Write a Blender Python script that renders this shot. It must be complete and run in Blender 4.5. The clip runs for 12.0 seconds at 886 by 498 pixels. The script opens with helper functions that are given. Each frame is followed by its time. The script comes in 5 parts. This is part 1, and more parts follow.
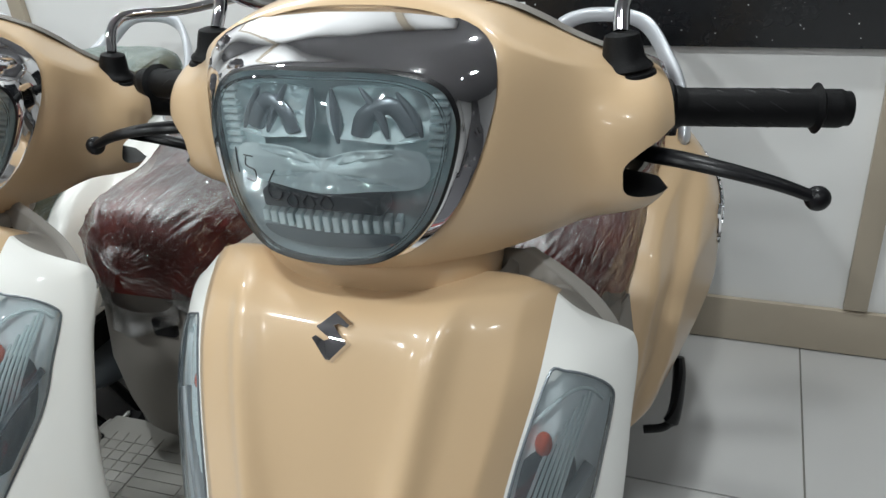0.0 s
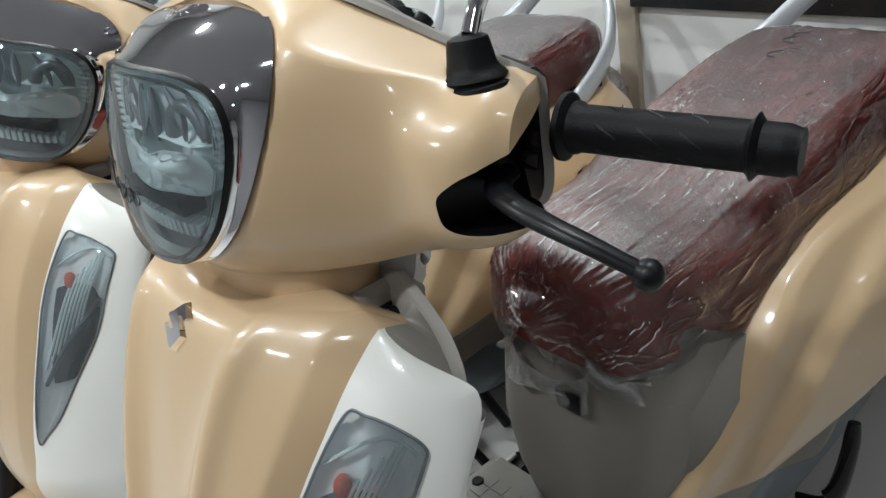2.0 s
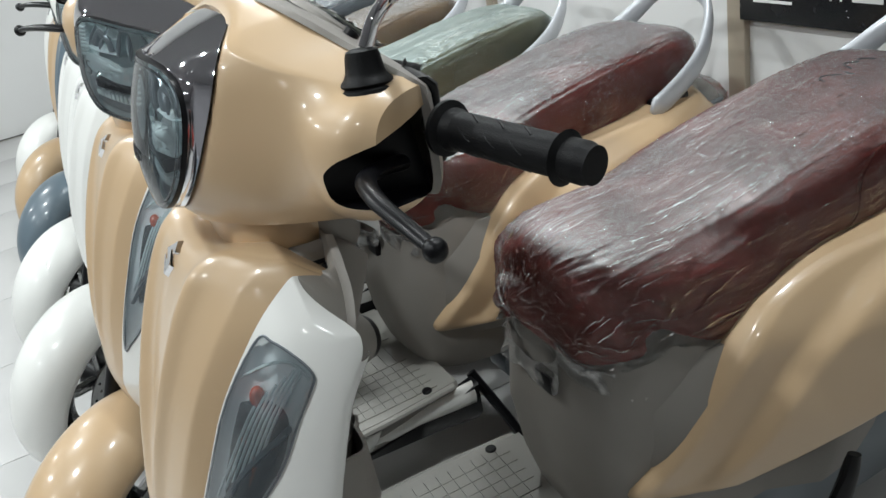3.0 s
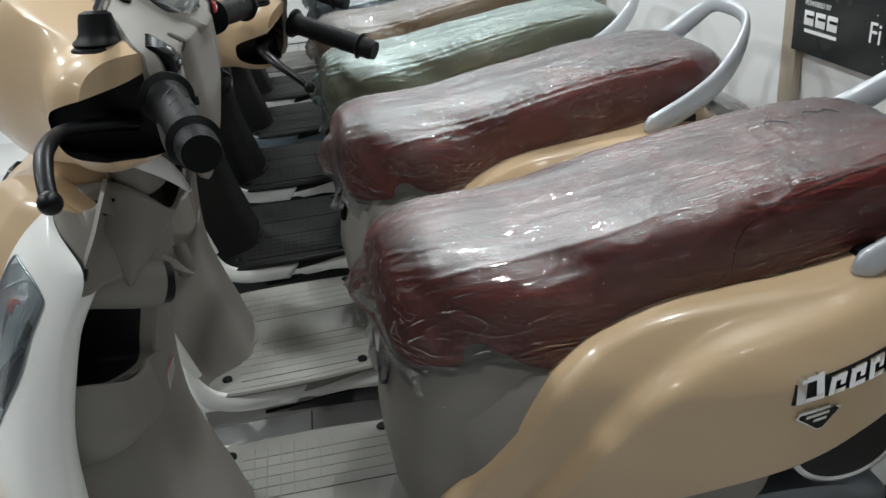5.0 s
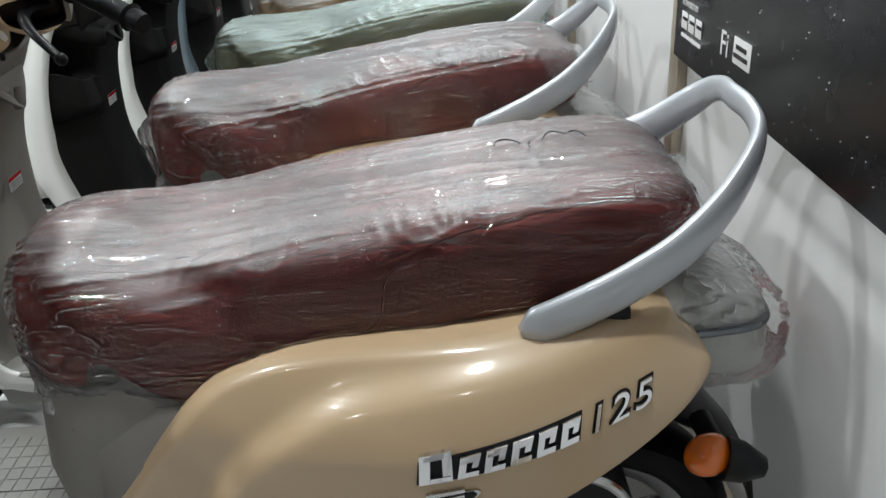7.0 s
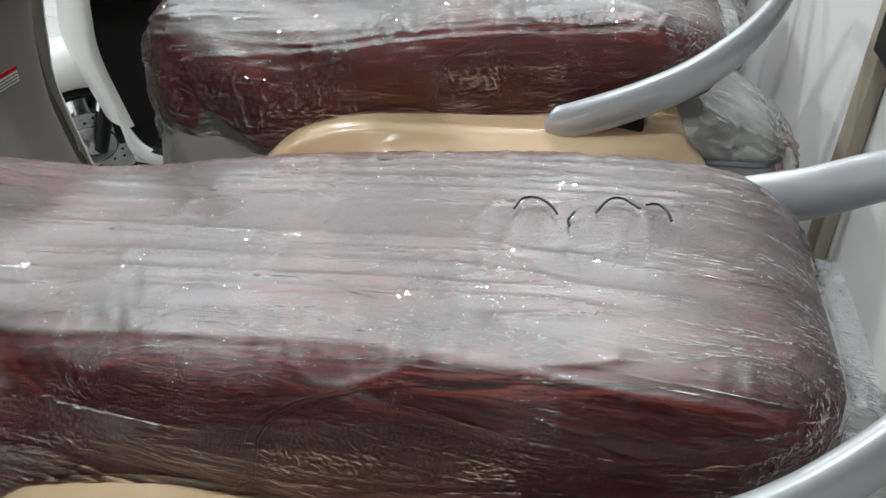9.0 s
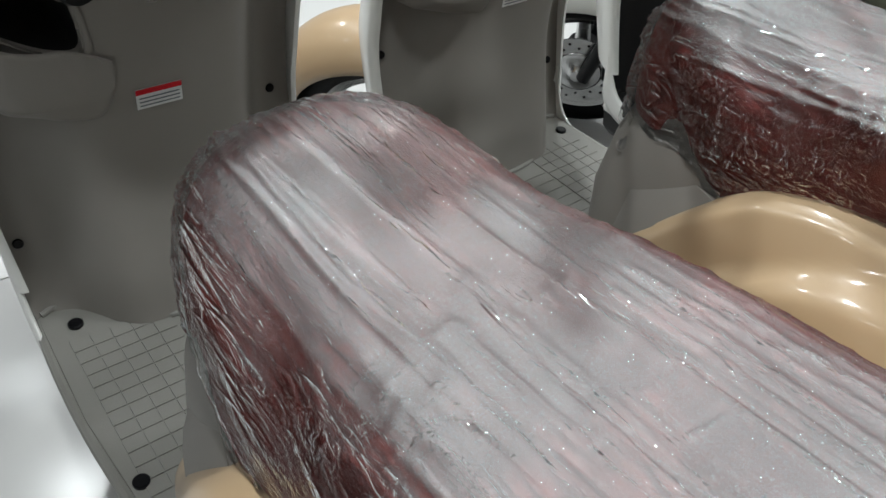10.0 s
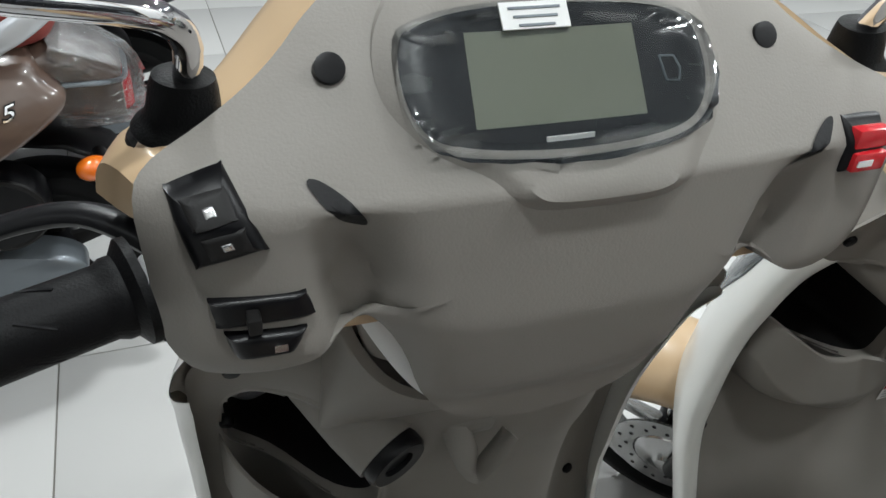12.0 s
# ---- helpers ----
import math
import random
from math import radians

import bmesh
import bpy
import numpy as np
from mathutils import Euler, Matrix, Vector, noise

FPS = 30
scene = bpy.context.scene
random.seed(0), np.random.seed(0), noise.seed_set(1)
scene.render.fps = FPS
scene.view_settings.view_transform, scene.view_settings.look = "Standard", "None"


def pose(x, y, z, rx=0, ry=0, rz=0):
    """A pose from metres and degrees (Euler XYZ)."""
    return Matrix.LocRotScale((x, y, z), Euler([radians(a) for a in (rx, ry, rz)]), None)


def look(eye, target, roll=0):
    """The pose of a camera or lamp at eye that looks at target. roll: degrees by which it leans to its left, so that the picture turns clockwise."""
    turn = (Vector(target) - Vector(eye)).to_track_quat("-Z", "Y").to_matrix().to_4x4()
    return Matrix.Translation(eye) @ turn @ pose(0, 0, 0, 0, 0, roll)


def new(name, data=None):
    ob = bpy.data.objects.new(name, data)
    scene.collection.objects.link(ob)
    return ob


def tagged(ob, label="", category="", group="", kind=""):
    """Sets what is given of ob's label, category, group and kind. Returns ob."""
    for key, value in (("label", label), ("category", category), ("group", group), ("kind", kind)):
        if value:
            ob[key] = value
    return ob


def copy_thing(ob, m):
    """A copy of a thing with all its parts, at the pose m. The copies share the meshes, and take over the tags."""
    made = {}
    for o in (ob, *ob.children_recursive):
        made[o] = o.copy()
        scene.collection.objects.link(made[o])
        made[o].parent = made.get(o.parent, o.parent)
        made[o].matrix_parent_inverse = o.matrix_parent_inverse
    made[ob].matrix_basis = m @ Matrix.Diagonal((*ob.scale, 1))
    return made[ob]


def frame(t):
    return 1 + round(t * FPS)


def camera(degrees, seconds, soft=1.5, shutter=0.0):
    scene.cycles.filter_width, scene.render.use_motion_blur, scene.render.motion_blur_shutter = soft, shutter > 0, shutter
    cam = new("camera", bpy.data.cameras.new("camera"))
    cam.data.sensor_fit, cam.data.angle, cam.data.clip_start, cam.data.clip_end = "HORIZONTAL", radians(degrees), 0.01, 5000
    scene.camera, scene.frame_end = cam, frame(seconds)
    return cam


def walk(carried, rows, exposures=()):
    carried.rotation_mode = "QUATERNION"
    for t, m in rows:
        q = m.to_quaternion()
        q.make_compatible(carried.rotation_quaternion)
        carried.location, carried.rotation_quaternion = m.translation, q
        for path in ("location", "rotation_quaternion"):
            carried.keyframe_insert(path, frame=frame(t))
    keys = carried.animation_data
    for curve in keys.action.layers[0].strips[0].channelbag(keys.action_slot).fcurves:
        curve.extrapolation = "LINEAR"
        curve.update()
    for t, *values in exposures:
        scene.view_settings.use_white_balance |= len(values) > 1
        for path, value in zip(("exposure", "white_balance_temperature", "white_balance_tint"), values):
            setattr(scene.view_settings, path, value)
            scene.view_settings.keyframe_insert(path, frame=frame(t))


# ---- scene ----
cam = camera(58.1, 12.0)
PATH = [
    (0, (0.279, -0.294, 1.211), (-0.391, 1.322, 0.241), -5.2),
    (0.5, (0.349, -0.237, 1.203), (-0.525, 1.281, 0.237), -7.9),
    (1, (0.452, -0.155, 1.203), (-0.675, 1.166, 0.21), -10.8),
    (1.5, (0.504, -0.105, 1.191), (-0.749, 1.106, 0.209), -12.0),
    (2, (0.568, -0.007, 1.174), (-0.853, 1.034, 0.225), -11.8),
    (2.5, (0.671, 0.061, 1.185), (-0.886, 0.921, 0.271), -11.7),
    (2.7, (0.74, 0.083, 1.183), (-0.88, 0.844, 0.291), -12.5),
    (4.3, (0.862, 0.334, 1.146), (-0.892, 0.704, 0.26), -6.0),
    (4.5, (0.874, 0.372, 1.145), (-0.884, 0.715, 0.256), -5.8),
    (5, (0.93, 0.51, 1.139), (-0.852, 0.731, 0.259), -6.1),
    (5.5, (0.974, 0.652, 1.13), (-0.828, 0.76, 0.269), -6.2),
    (6, (0.945, 0.761, 1.119), (-0.859, 0.829, 0.258), -6.1),
    (6.5, (0.879, 0.898, 1.101), (-0.917, 0.947, 0.222), -4.1),
    (6.7, (0.859, 0.949, 1.094), (-0.931, 0.987, 0.202), -3.9),
    (8.3, (0.64, 1.177, 1.063), (-1.045, 0.837, 0.04), -3.0),
    (8.5, (0.581, 1.16, 1.065), (-1.088, 0.827, 0.015), -2.4),
    (9, (0.447, 1.122, 1.054), (-1.173, 0.789, -0.071), 0.9),
    (9.3, (0.374, 1.093, 1.051), (-1.117, 0.516, -0.15), 3.5),
    (9.5, (0.32, 1.075, 1.053), (-1.016, 0.275, -0.202), 5.0),
    (9.7, (0.288, 1.056, 1.063), (-0.907, 0.114, -0.235), 6.7),
    (10, (0.259, 1.04, 1.062), (-0.743, -0.079, -0.258), 7.2),
    (10.5, (0.237, 0.926, 1.066), (-0.557, -0.339, -0.264), 7.5),
    (11, (0.211, 0.775, 1.119), (-0.482, -0.563, -0.196), 6.9),
    (11.2, (0.21, 0.723, 1.137), (-0.47, -0.639, -0.161), 7.1),
    (11.5, (0.203, 0.704, 1.152), (-0.442, -0.74, -0.072), 5.7),
    (12, (0.2, 0.661, 1.183), (-0.428, -0.868, 0.057), 4.1),
]
walk(cam, [(t, look(Vector(eye) * 1.07, Vector(target) * 1.07, roll)) for t, eye, target, roll in PATH],
     exposures=[(0.0, 0.0), (2.5, 0.05), (4.5, 0.0), (6.5, 0.18), (8.5, 0.2), (9.5, 0.08), (10.5, 0.1), (11.2, 0.22), (12.0, 0.1)])

# ---- world and light ----
K = 1.07  # plan units to metres


def P(x, y, z):
    return (K * x, K * y, K * z)


world = bpy.data.worlds.new("world")
scene.world = world
world.use_nodes = True
world.node_tree.nodes["Background"].inputs["Color"].default_value = (0.75, 0.8, 0.9, 1)
world.node_tree.nodes["Background"].inputs["Strength"].default_value = 0.005

CEIL = 2.9  # ceiling height, metres
LAMPS = [(x, y) for x in (-3.2, -1.5, 0.2, 1.9) for y in (-2.7, -0.95, 0.95)]
for lx, ly in LAMPS:
    lamp = bpy.data.lights.new("ceiling_lamp", "AREA")
    lamp.shape, lamp.size, lamp.energy = "DISK", 0.15, {-2.7: 17, -0.95: 24, 0.95: 16}[ly] * (0.25 if lx > 1 else 1.3)
    lamp.color = (0.93, 0.99, 1.0)
    lamp_ob = new("ceiling_lamp", lamp)
    lamp_ob.matrix_world = pose(lx, ly, CEIL - 0.035)

# ---- materials ----


def material(name, color, rough=0.5, metal=0.0, coat=0.0, vary=0.06, scale=8.0, bump=0.0, bump_scale=200.0, rough_vary=0.08,
             dirt=0.0, dirt_color=(0.12, 0.1, 0.08), spec=0.5):
    m = bpy.data.materials.new(name)
    m.use_nodes = True
    t = m.node_tree
    b = t.nodes["Principled BSDF"]
    b.inputs["Roughness"].default_value = rough
    b.inputs["Metallic"].default_value = metal
    b.inputs["Coat Weight"].default_value = coat
    b.inputs["Specular IOR Level"].default_value = spec
    b.inputs["Coat Roughness"].default_value = 0.1
    co = t.nodes.new("ShaderNodeTexCoord")
    n = t.nodes.new("ShaderNodeTexNoise")
    n.inputs["Scale"].default_value, n.inputs["Detail"].default_value = scale, 6.0
    t.links.new(co.outputs["Object"], n.inputs["Vector"])
    mix = t.nodes.new("ShaderNodeMix")
    mix.data_type = "RGBA"
    lo = [max(0, c * (1 - vary)) for c in color]
    hi = [min(1, c * (1 + vary)) for c in color]
    mix.inputs[6].default_value, mix.inputs[7].default_value = (*lo, 1), (*hi, 1)
    t.links.new(n.outputs["Fac"], mix.inputs[0])
    last = mix.outputs[2]
    if dirt:
        n2 = t.nodes.new("ShaderNodeTexNoise")
        n2.inputs["Scale"].default_value, n2.inputs["Detail"].default_value = scale * 2.7, 9.0
        t.links.new(co.outputs["Object"], n2.inputs["Vector"])
        ramp = t.nodes.new("ShaderNodeValToRGB")
        ramp.color_ramp.elements[0].position, ramp.color_ramp.elements[1].position = 0.55, 0.8
        t.links.new(n2.outputs["Fac"], ramp.inputs["Fac"])
        sc = t.nodes.new("ShaderNodeMath")
        sc.operation = "MULTIPLY"
        sc.inputs[1].default_value = dirt
        t.links.new(ramp.outputs["Color"], sc.inputs[0])
        m2 = t.nodes.new("ShaderNodeMix")
        m2.data_type = "RGBA"
        t.links.new(sc.outputs[0], m2.inputs[0])
        t.links.new(last, m2.inputs[6])
        m2.inputs[7].default_value = (*dirt_color, 1)
        last = m2.outputs[2]
    t.links.new(last, b.inputs["Base Color"])
    if rough_vary:
        rr = t.nodes.new("ShaderNodeMapRange")
        rr.inputs[3].default_value, rr.inputs[4].default_value = max(0.02, rough - rough_vary), min(1, rough + rough_vary)
        t.links.new(n.outputs["Fac"], rr.inputs[0])
        t.links.new(rr.outputs[0], b.inputs["Roughness"])
    if bump:
        nb = t.nodes.new("ShaderNodeTexNoise")
        nb.inputs["Scale"].default_value, nb.inputs["Detail"].default_value = bump_scale, 4.0
        t.links.new(co.outputs["Object"], nb.inputs["Vector"])
        bp = t.nodes.new("ShaderNodeBump")
        bp.inputs["Strength"].default_value, bp.inputs["Distance"].default_value = bump, 0.002
        t.links.new(nb.outputs["Fac"], bp.inputs["Height"])
        t.links.new(bp.outputs[0], b.inputs["Normal"])
    return m


def paint(name, color, flake=0.0):
    return material(name, color, rough=0.36, metal=flake, coat=0.55, vary=0.03, scale=3.0, rough_vary=0.04, bump=0.03, bump_scale=30)


def glass(name, tint=(1, 1, 1), rough=0.02, clear=0.86, haze=0.03):
    """Thin clear plastic: mostly see-through, with a glossy face."""
    m = bpy.data.materials.new(name)
    m.use_nodes = True
    t = m.node_tree
    t.nodes.clear()
    out = t.nodes.new("ShaderNodeOutputMaterial")
    tr = t.nodes.new("ShaderNodeBsdfTransparent")
    tr.inputs["Color"].default_value = (*tint, 1)
    gl = t.nodes.new("ShaderNodeBsdfGlossy")
    gl.inputs["Roughness"].default_value = rough
    fr = t.nodes.new("ShaderNodeFresnel")
    fr.inputs["IOR"].default_value = 1.5
    ad = t.nodes.new("ShaderNodeMath")
    ad.operation = "ADD"
    ad.inputs[1].default_value = 1 - clear - 0.04
    mx = t.nodes.new("ShaderNodeMixShader")
    t.links.new(fr.outputs[0], ad.inputs[0])
    t.links.new(ad.outputs[0], mx.inputs[0])
    df = t.nodes.new("ShaderNodeBsdfDiffuse")
    df.inputs["Color"].default_value = (0.78, 0.9, 0.98, 1)
    hz = t.nodes.new("ShaderNodeMixShader")
    hz.inputs[0].default_value = haze
    t.links.new(tr.outputs[0], hz.inputs[1])
    t.links.new(df.outputs[0], hz.inputs[2])
    t.links.new(hz.outputs[0], mx.inputs[1])
    t.links.new(gl.outputs[0], mx.inputs[2])
    t.links.new(mx.outputs[0], out.inputs["Surface"])
    return m


def film(name, tint=(0.965, 0.97, 0.975), haze=0.012, sheen=0.0, strength=0.5, crinkle=0.8, depth=0.003, spread=0.0, least=0.02):
    """Thin crinkled wrapping film: clear, with sharp glints on its creases, and haze and broad sheen painted on upward
    faces.
    """
    m = bpy.data.materials.new(name)
    m.use_nodes = True
    t = m.node_tree
    t.nodes.clear()
    L = t.links.new

    def node(kind, **values):
        n = t.nodes.new("ShaderNode" + kind)
        for key, v in values.items():
            n.inputs[key.replace("_", " ")].default_value = v
        return n

    def calc(op, a, b=0.0, c=0.0):
        n = t.nodes.new("ShaderNodeMath")
        n.operation = op
        for i, v in enumerate((a, b, c)):
            if isinstance(v, (int, float)):
                n.inputs[i].default_value = v
            else:
                L(v, n.inputs[i])
        return n.outputs[0]

    co = t.nodes.new("ShaderNodeTexCoord")

    def stretched(scale, turn):
        mp = node("Mapping", Scale=scale, Rotation=(0, 0, turn))
        L(co.outputs["Object"], mp.inputs["Vector"])
        return mp.outputs[0]

    def crease(vector, scale, detail, power, bend=0.4):
        n = node("TexNoise", Scale=scale, Detail=detail, Distortion=bend)
        L(vector, n.inputs["Vector"])
        d = calc("ABSOLUTE", calc("SUBTRACT", n.outputs["Fac"], 0.5))
        return calc("POWER", calc("SUBTRACT", 1.0, calc("MULTIPLY", d, 2.0)), power)

    def patches(vector, scale, low, high, least):
        n = node("TexNoise", Scale=scale, Detail=2.0)
        L(vector, n.inputs["Vector"])
        r = node("MapRange", From_Min=low, From_Max=high, To_Min=least, To_Max=1.0)
        L(n.outputs["Fac"], r.inputs[0])
        return r.outputs[0]
    long_way = stretched((1.0, 0.11, 0.7), 0.1)
    slant = stretched((1.0, 0.22, 0.8), -0.4)
    body = stretched((1.0, 1.0, 1.0), 0.0)
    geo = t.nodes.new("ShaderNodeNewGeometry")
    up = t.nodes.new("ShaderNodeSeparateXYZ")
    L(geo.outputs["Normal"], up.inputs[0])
    # Light put into the film: upward faces turn milky, flanks stay clear.
    upward = node("MapRange", From_Min=0.55, From_Max=0.95, To_Min=least, To_Max=1.0)
    upward.interpolation_type = "SMOOTHSTEP"
    L(calc("MULTIPLY_ADD", patches(long_way, 9.0, 0.3, 0.7, -1.0), 0.22, calc("ABSOLUTE", up.outputs[2])), upward.inputs[0])
    slack = calc("MULTIPLY_ADD", upward.outputs[0], 0.75, 0.25)
    streak = calc("MULTIPLY", crease(long_way, 48.0, 2.0, 14.0), patches(long_way, 7.0, 0.4, 0.6, 0.15))
    fine = calc("MULTIPLY", crease(long_way, 150.0, 2.0, 7.0), patches(body, 9.0, 0.36, 0.6, 0.2))
    cross = calc("MULTIPLY", crease(slant, 120.0, 2.0, 7.0), patches(body, 13.0, 0.44, 0.62, 0.05))
    small = calc("MULTIPLY", crease(body, 120.0, 3.0, 5.0, 0.8), patches(body, 11.0, 0.48 - spread, 0.62 - spread, 0.02))
    height = calc("ADD", calc("MULTIPLY_ADD", streak, 0.8, calc("MULTIPLY", calc("MULTIPLY", fine, slack), 0.6)), calc("MULTIPLY", slack, calc("MULTIPLY_ADD", cross, 0.5, calc("MULTIPLY", small, 0.8 * crinkle))))
    bp = node("Bump", Strength=strength, Distance=depth)
    L(height, bp.inputs["Height"])
    out = t.nodes.new("ShaderNodeOutputMaterial")
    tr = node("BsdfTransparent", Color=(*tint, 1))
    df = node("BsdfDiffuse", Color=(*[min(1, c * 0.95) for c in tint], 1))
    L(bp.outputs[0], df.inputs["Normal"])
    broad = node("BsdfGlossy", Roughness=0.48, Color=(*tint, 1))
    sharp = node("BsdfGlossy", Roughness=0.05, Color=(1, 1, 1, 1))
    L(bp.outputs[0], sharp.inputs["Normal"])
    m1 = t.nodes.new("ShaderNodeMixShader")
    L(calc("MULTIPLY", upward.outputs[0], haze), m1.inputs[0])
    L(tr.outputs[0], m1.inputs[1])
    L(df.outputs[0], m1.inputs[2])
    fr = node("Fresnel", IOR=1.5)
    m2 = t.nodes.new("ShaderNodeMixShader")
    L(calc("MULTIPLY_ADD", fr.outputs[0], 0.06, calc("MULTIPLY", upward.outputs[0], sheen)), m2.inputs[0])
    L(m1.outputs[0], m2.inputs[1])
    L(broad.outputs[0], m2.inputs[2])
    fr2 = node("Fresnel", IOR=1.5)
    L(bp.outputs[0], fr2.inputs["Normal"])
    m3 = t.nodes.new("ShaderNodeMixShader")
    L(fr2.outputs[0], m3.inputs[0])
    L(m2.outputs[0], m3.inputs[1])
    L(sharp.outputs[0], m3.inputs[2])
    L(m3.outputs[0], out.inputs["Surface"])
    return m


M = dict(
    beige=paint("beige_paint", (0.55, 0.39, 0.235)),
    white=paint("white_paint", (0.8, 0.8, 0.77)),
    brown=paint("brown_paint", (0.085, 0.052, 0.038)),
    blackpaint=paint("black_paint", (0.012, 0.012, 0.014)),
    bluegrey=paint("blue_grey_paint", (0.12, 0.16, 0.19)),
    grey=material("grey_plastic", (0.245, 0.227, 0.207), spec=0.25, rough=0.5, vary=0.05, bump=0.12, bump_scale=600, dirt=0.05),
    floorgrey=material("footboard_plastic", (0.25, 0.242, 0.222), rough=0.5, vary=0.07, bump=0.15, bump_scale=500, dirt=0.12),
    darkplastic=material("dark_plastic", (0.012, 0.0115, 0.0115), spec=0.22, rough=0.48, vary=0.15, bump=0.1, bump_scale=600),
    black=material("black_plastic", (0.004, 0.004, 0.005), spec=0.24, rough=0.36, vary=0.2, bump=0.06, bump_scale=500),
    rubber=material("rubber", (0.004, 0.004, 0.0045), spec=0.14, rough=0.5, vary=0.25, bump=0.2, bump_scale=700),
    chrome=material("chrome", (0.82, 0.82, 0.84), rough=0.045, metal=1.0, vary=0.02, rough_vary=0.015),
    steel=material("steel", (0.6, 0.6, 0.6), rough=0.25, metal=1.0, vary=0.08),
    silver=material("silver_paint", (0.5, 0.52, 0.55), rough=0.34, metal=0.35, coat=0.5, vary=0.04, bump=0.02),
    reflector=material("lamp_reflector", (0.84, 0.96, 1.0), rough=0.09, metal=0.3, vary=0.06, scale=30, bump=0.6, bump_scale=45),
    lampback=material("lamp_back", (0.86, 0.97, 1.0), rough=0.07, metal=0.6, vary=0.1, scale=25, bump=1.0, bump_scale=55),
    signalback=material("signal_back", (0.87, 0.92, 0.95), rough=0.07, metal=0.08, vary=0.08, scale=40, bump=1.0, bump_scale=40),
    lamphousing=material("lamp_housing", (0.16, 0.18, 0.2), rough=0.3, metal=0.4, vary=0.2),
    seat=material("maroon_seat_vinyl", (0.235, 0.046, 0.038), spec=0.2, rough=0.5, vary=0.08, bump=0.25, bump_scale=420),
    tan=material("tan_seat_vinyl", (0.25, 0.16, 0.08), rough=0.45, vary=0.1, bump=0.35, bump_scale=420),
    brownseat=material("olive_brown_seat_vinyl", (0.2, 0.15, 0.09), rough=0.45, vary=0.1, bump=0.35, bump_scale=420),
    greyseat=material("grey_seat_vinyl", (0.1, 0.11, 0.12), rough=0.45, vary=0.1, bump=0.35, bump_scale=420),
    thread=material("stitching", (0.3, 0.12, 0.08), rough=0.7),
    lampglass=glass("headlight_lens", (0.96, 0.995, 1.0), 0.02, 0.93, 0.035),
    # Signal lens: the pale haze stands in for bright reflections behind it.
    glass=glass("clear_lens", (0.97, 0.995, 1.0), 0.02, 0.9, 0.08),
    orange=material("orange_lens", (0.75, 0.16, 0.01), rough=0.2, coat=0.6),
    amber=material("amber_bulb", (0.55, 0.07, 0.015), rough=0.12, coat=0.8),
    red=material("red_plastic", (0.55, 0.012, 0.02), rough=0.25, coat=0.4),
    lcd=material("lcd_panel", (0.19, 0.2, 0.15), rough=0.3, vary=0.08),
    paper=material("paper_label", (0.75, 0.75, 0.74), rough=0.6),
    ink=material("marker_ink", (0.012, 0.012, 0.016), rough=0.5),
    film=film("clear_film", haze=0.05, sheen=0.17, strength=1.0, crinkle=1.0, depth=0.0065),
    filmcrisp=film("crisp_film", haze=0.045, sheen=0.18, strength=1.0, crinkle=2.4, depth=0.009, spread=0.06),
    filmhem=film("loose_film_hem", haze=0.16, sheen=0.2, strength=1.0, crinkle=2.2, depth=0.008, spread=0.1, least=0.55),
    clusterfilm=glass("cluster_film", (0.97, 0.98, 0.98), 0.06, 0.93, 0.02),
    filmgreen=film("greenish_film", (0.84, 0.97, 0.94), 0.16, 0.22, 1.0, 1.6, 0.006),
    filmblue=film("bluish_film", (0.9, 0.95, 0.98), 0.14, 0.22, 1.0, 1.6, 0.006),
    tile=material("floor_tile_glaze", (0.53, 0.525, 0.515), rough=0.27, vary=0.02, scale=2.5, rough_vary=0.008, coat=0.0),
    grout=material("grout", (0.2, 0.19, 0.17), rough=0.9),
    wall=material("wall_paint", (0.76, 0.76, 0.75), rough=0.5, vary=0.04, scale=1.5, bump=0.05, bump_scale=80, dirt=0.04),
    strip=material("beige_laminate_strip", (0.42, 0.36, 0.28), rough=0.4, vary=0.08),
    ceiling=material("ceiling_board", (0.24, 0.235, 0.25), rough=0.8, vary=0.04),
    poster=material("black_poster", (0.012, 0.013, 0.015), rough=0.25, vary=0.3, scale=20),
    disc=material("brake_disc", (0.5, 0.5, 0.5), rough=0.22, metal=1.0, vary=0.1),
)
lampglow = bpy.data.materials.new("lamp_diffuser")
lampglow.use_nodes = True
lampglow.node_tree.nodes["Principled BSDF"].inputs["Emission Color"].default_value = (1, 0.98, 0.95, 1)
lampglow.node_tree.nodes["Principled BSDF"].inputs["Emission Strength"].default_value = 4.0
M["lamp"] = lampglow

# ---- mesh tools ----


def part(name, bm, mat, parent=None, label="", sharp=42, at=None):
    """Links a bmesh, in plan units, as one mesh object in metres."""
    bmesh.ops.recalc_face_normals(bm, faces=bm.faces)
    for v in bm.verts:
        v.co *= K
    me = bpy.data.meshes.new(name)
    bm.to_mesh(me)
    bm.free()
    for p in me.polygons:
        p.use_smooth = True
    me.set_sharp_from_angle(angle=radians(sharp))
    me.materials.append(M[mat] if isinstance(mat, str) else mat)
    ob = new(name, me)
    if parent:
        ob.parent = parent
    if label:
        tagged(ob, label)
    return ob


def thicken(ob, t):
    md = ob.modifiers.new("thickness", "SOLIDIFY")
    md.thickness, md.offset = t, -1
    return ob


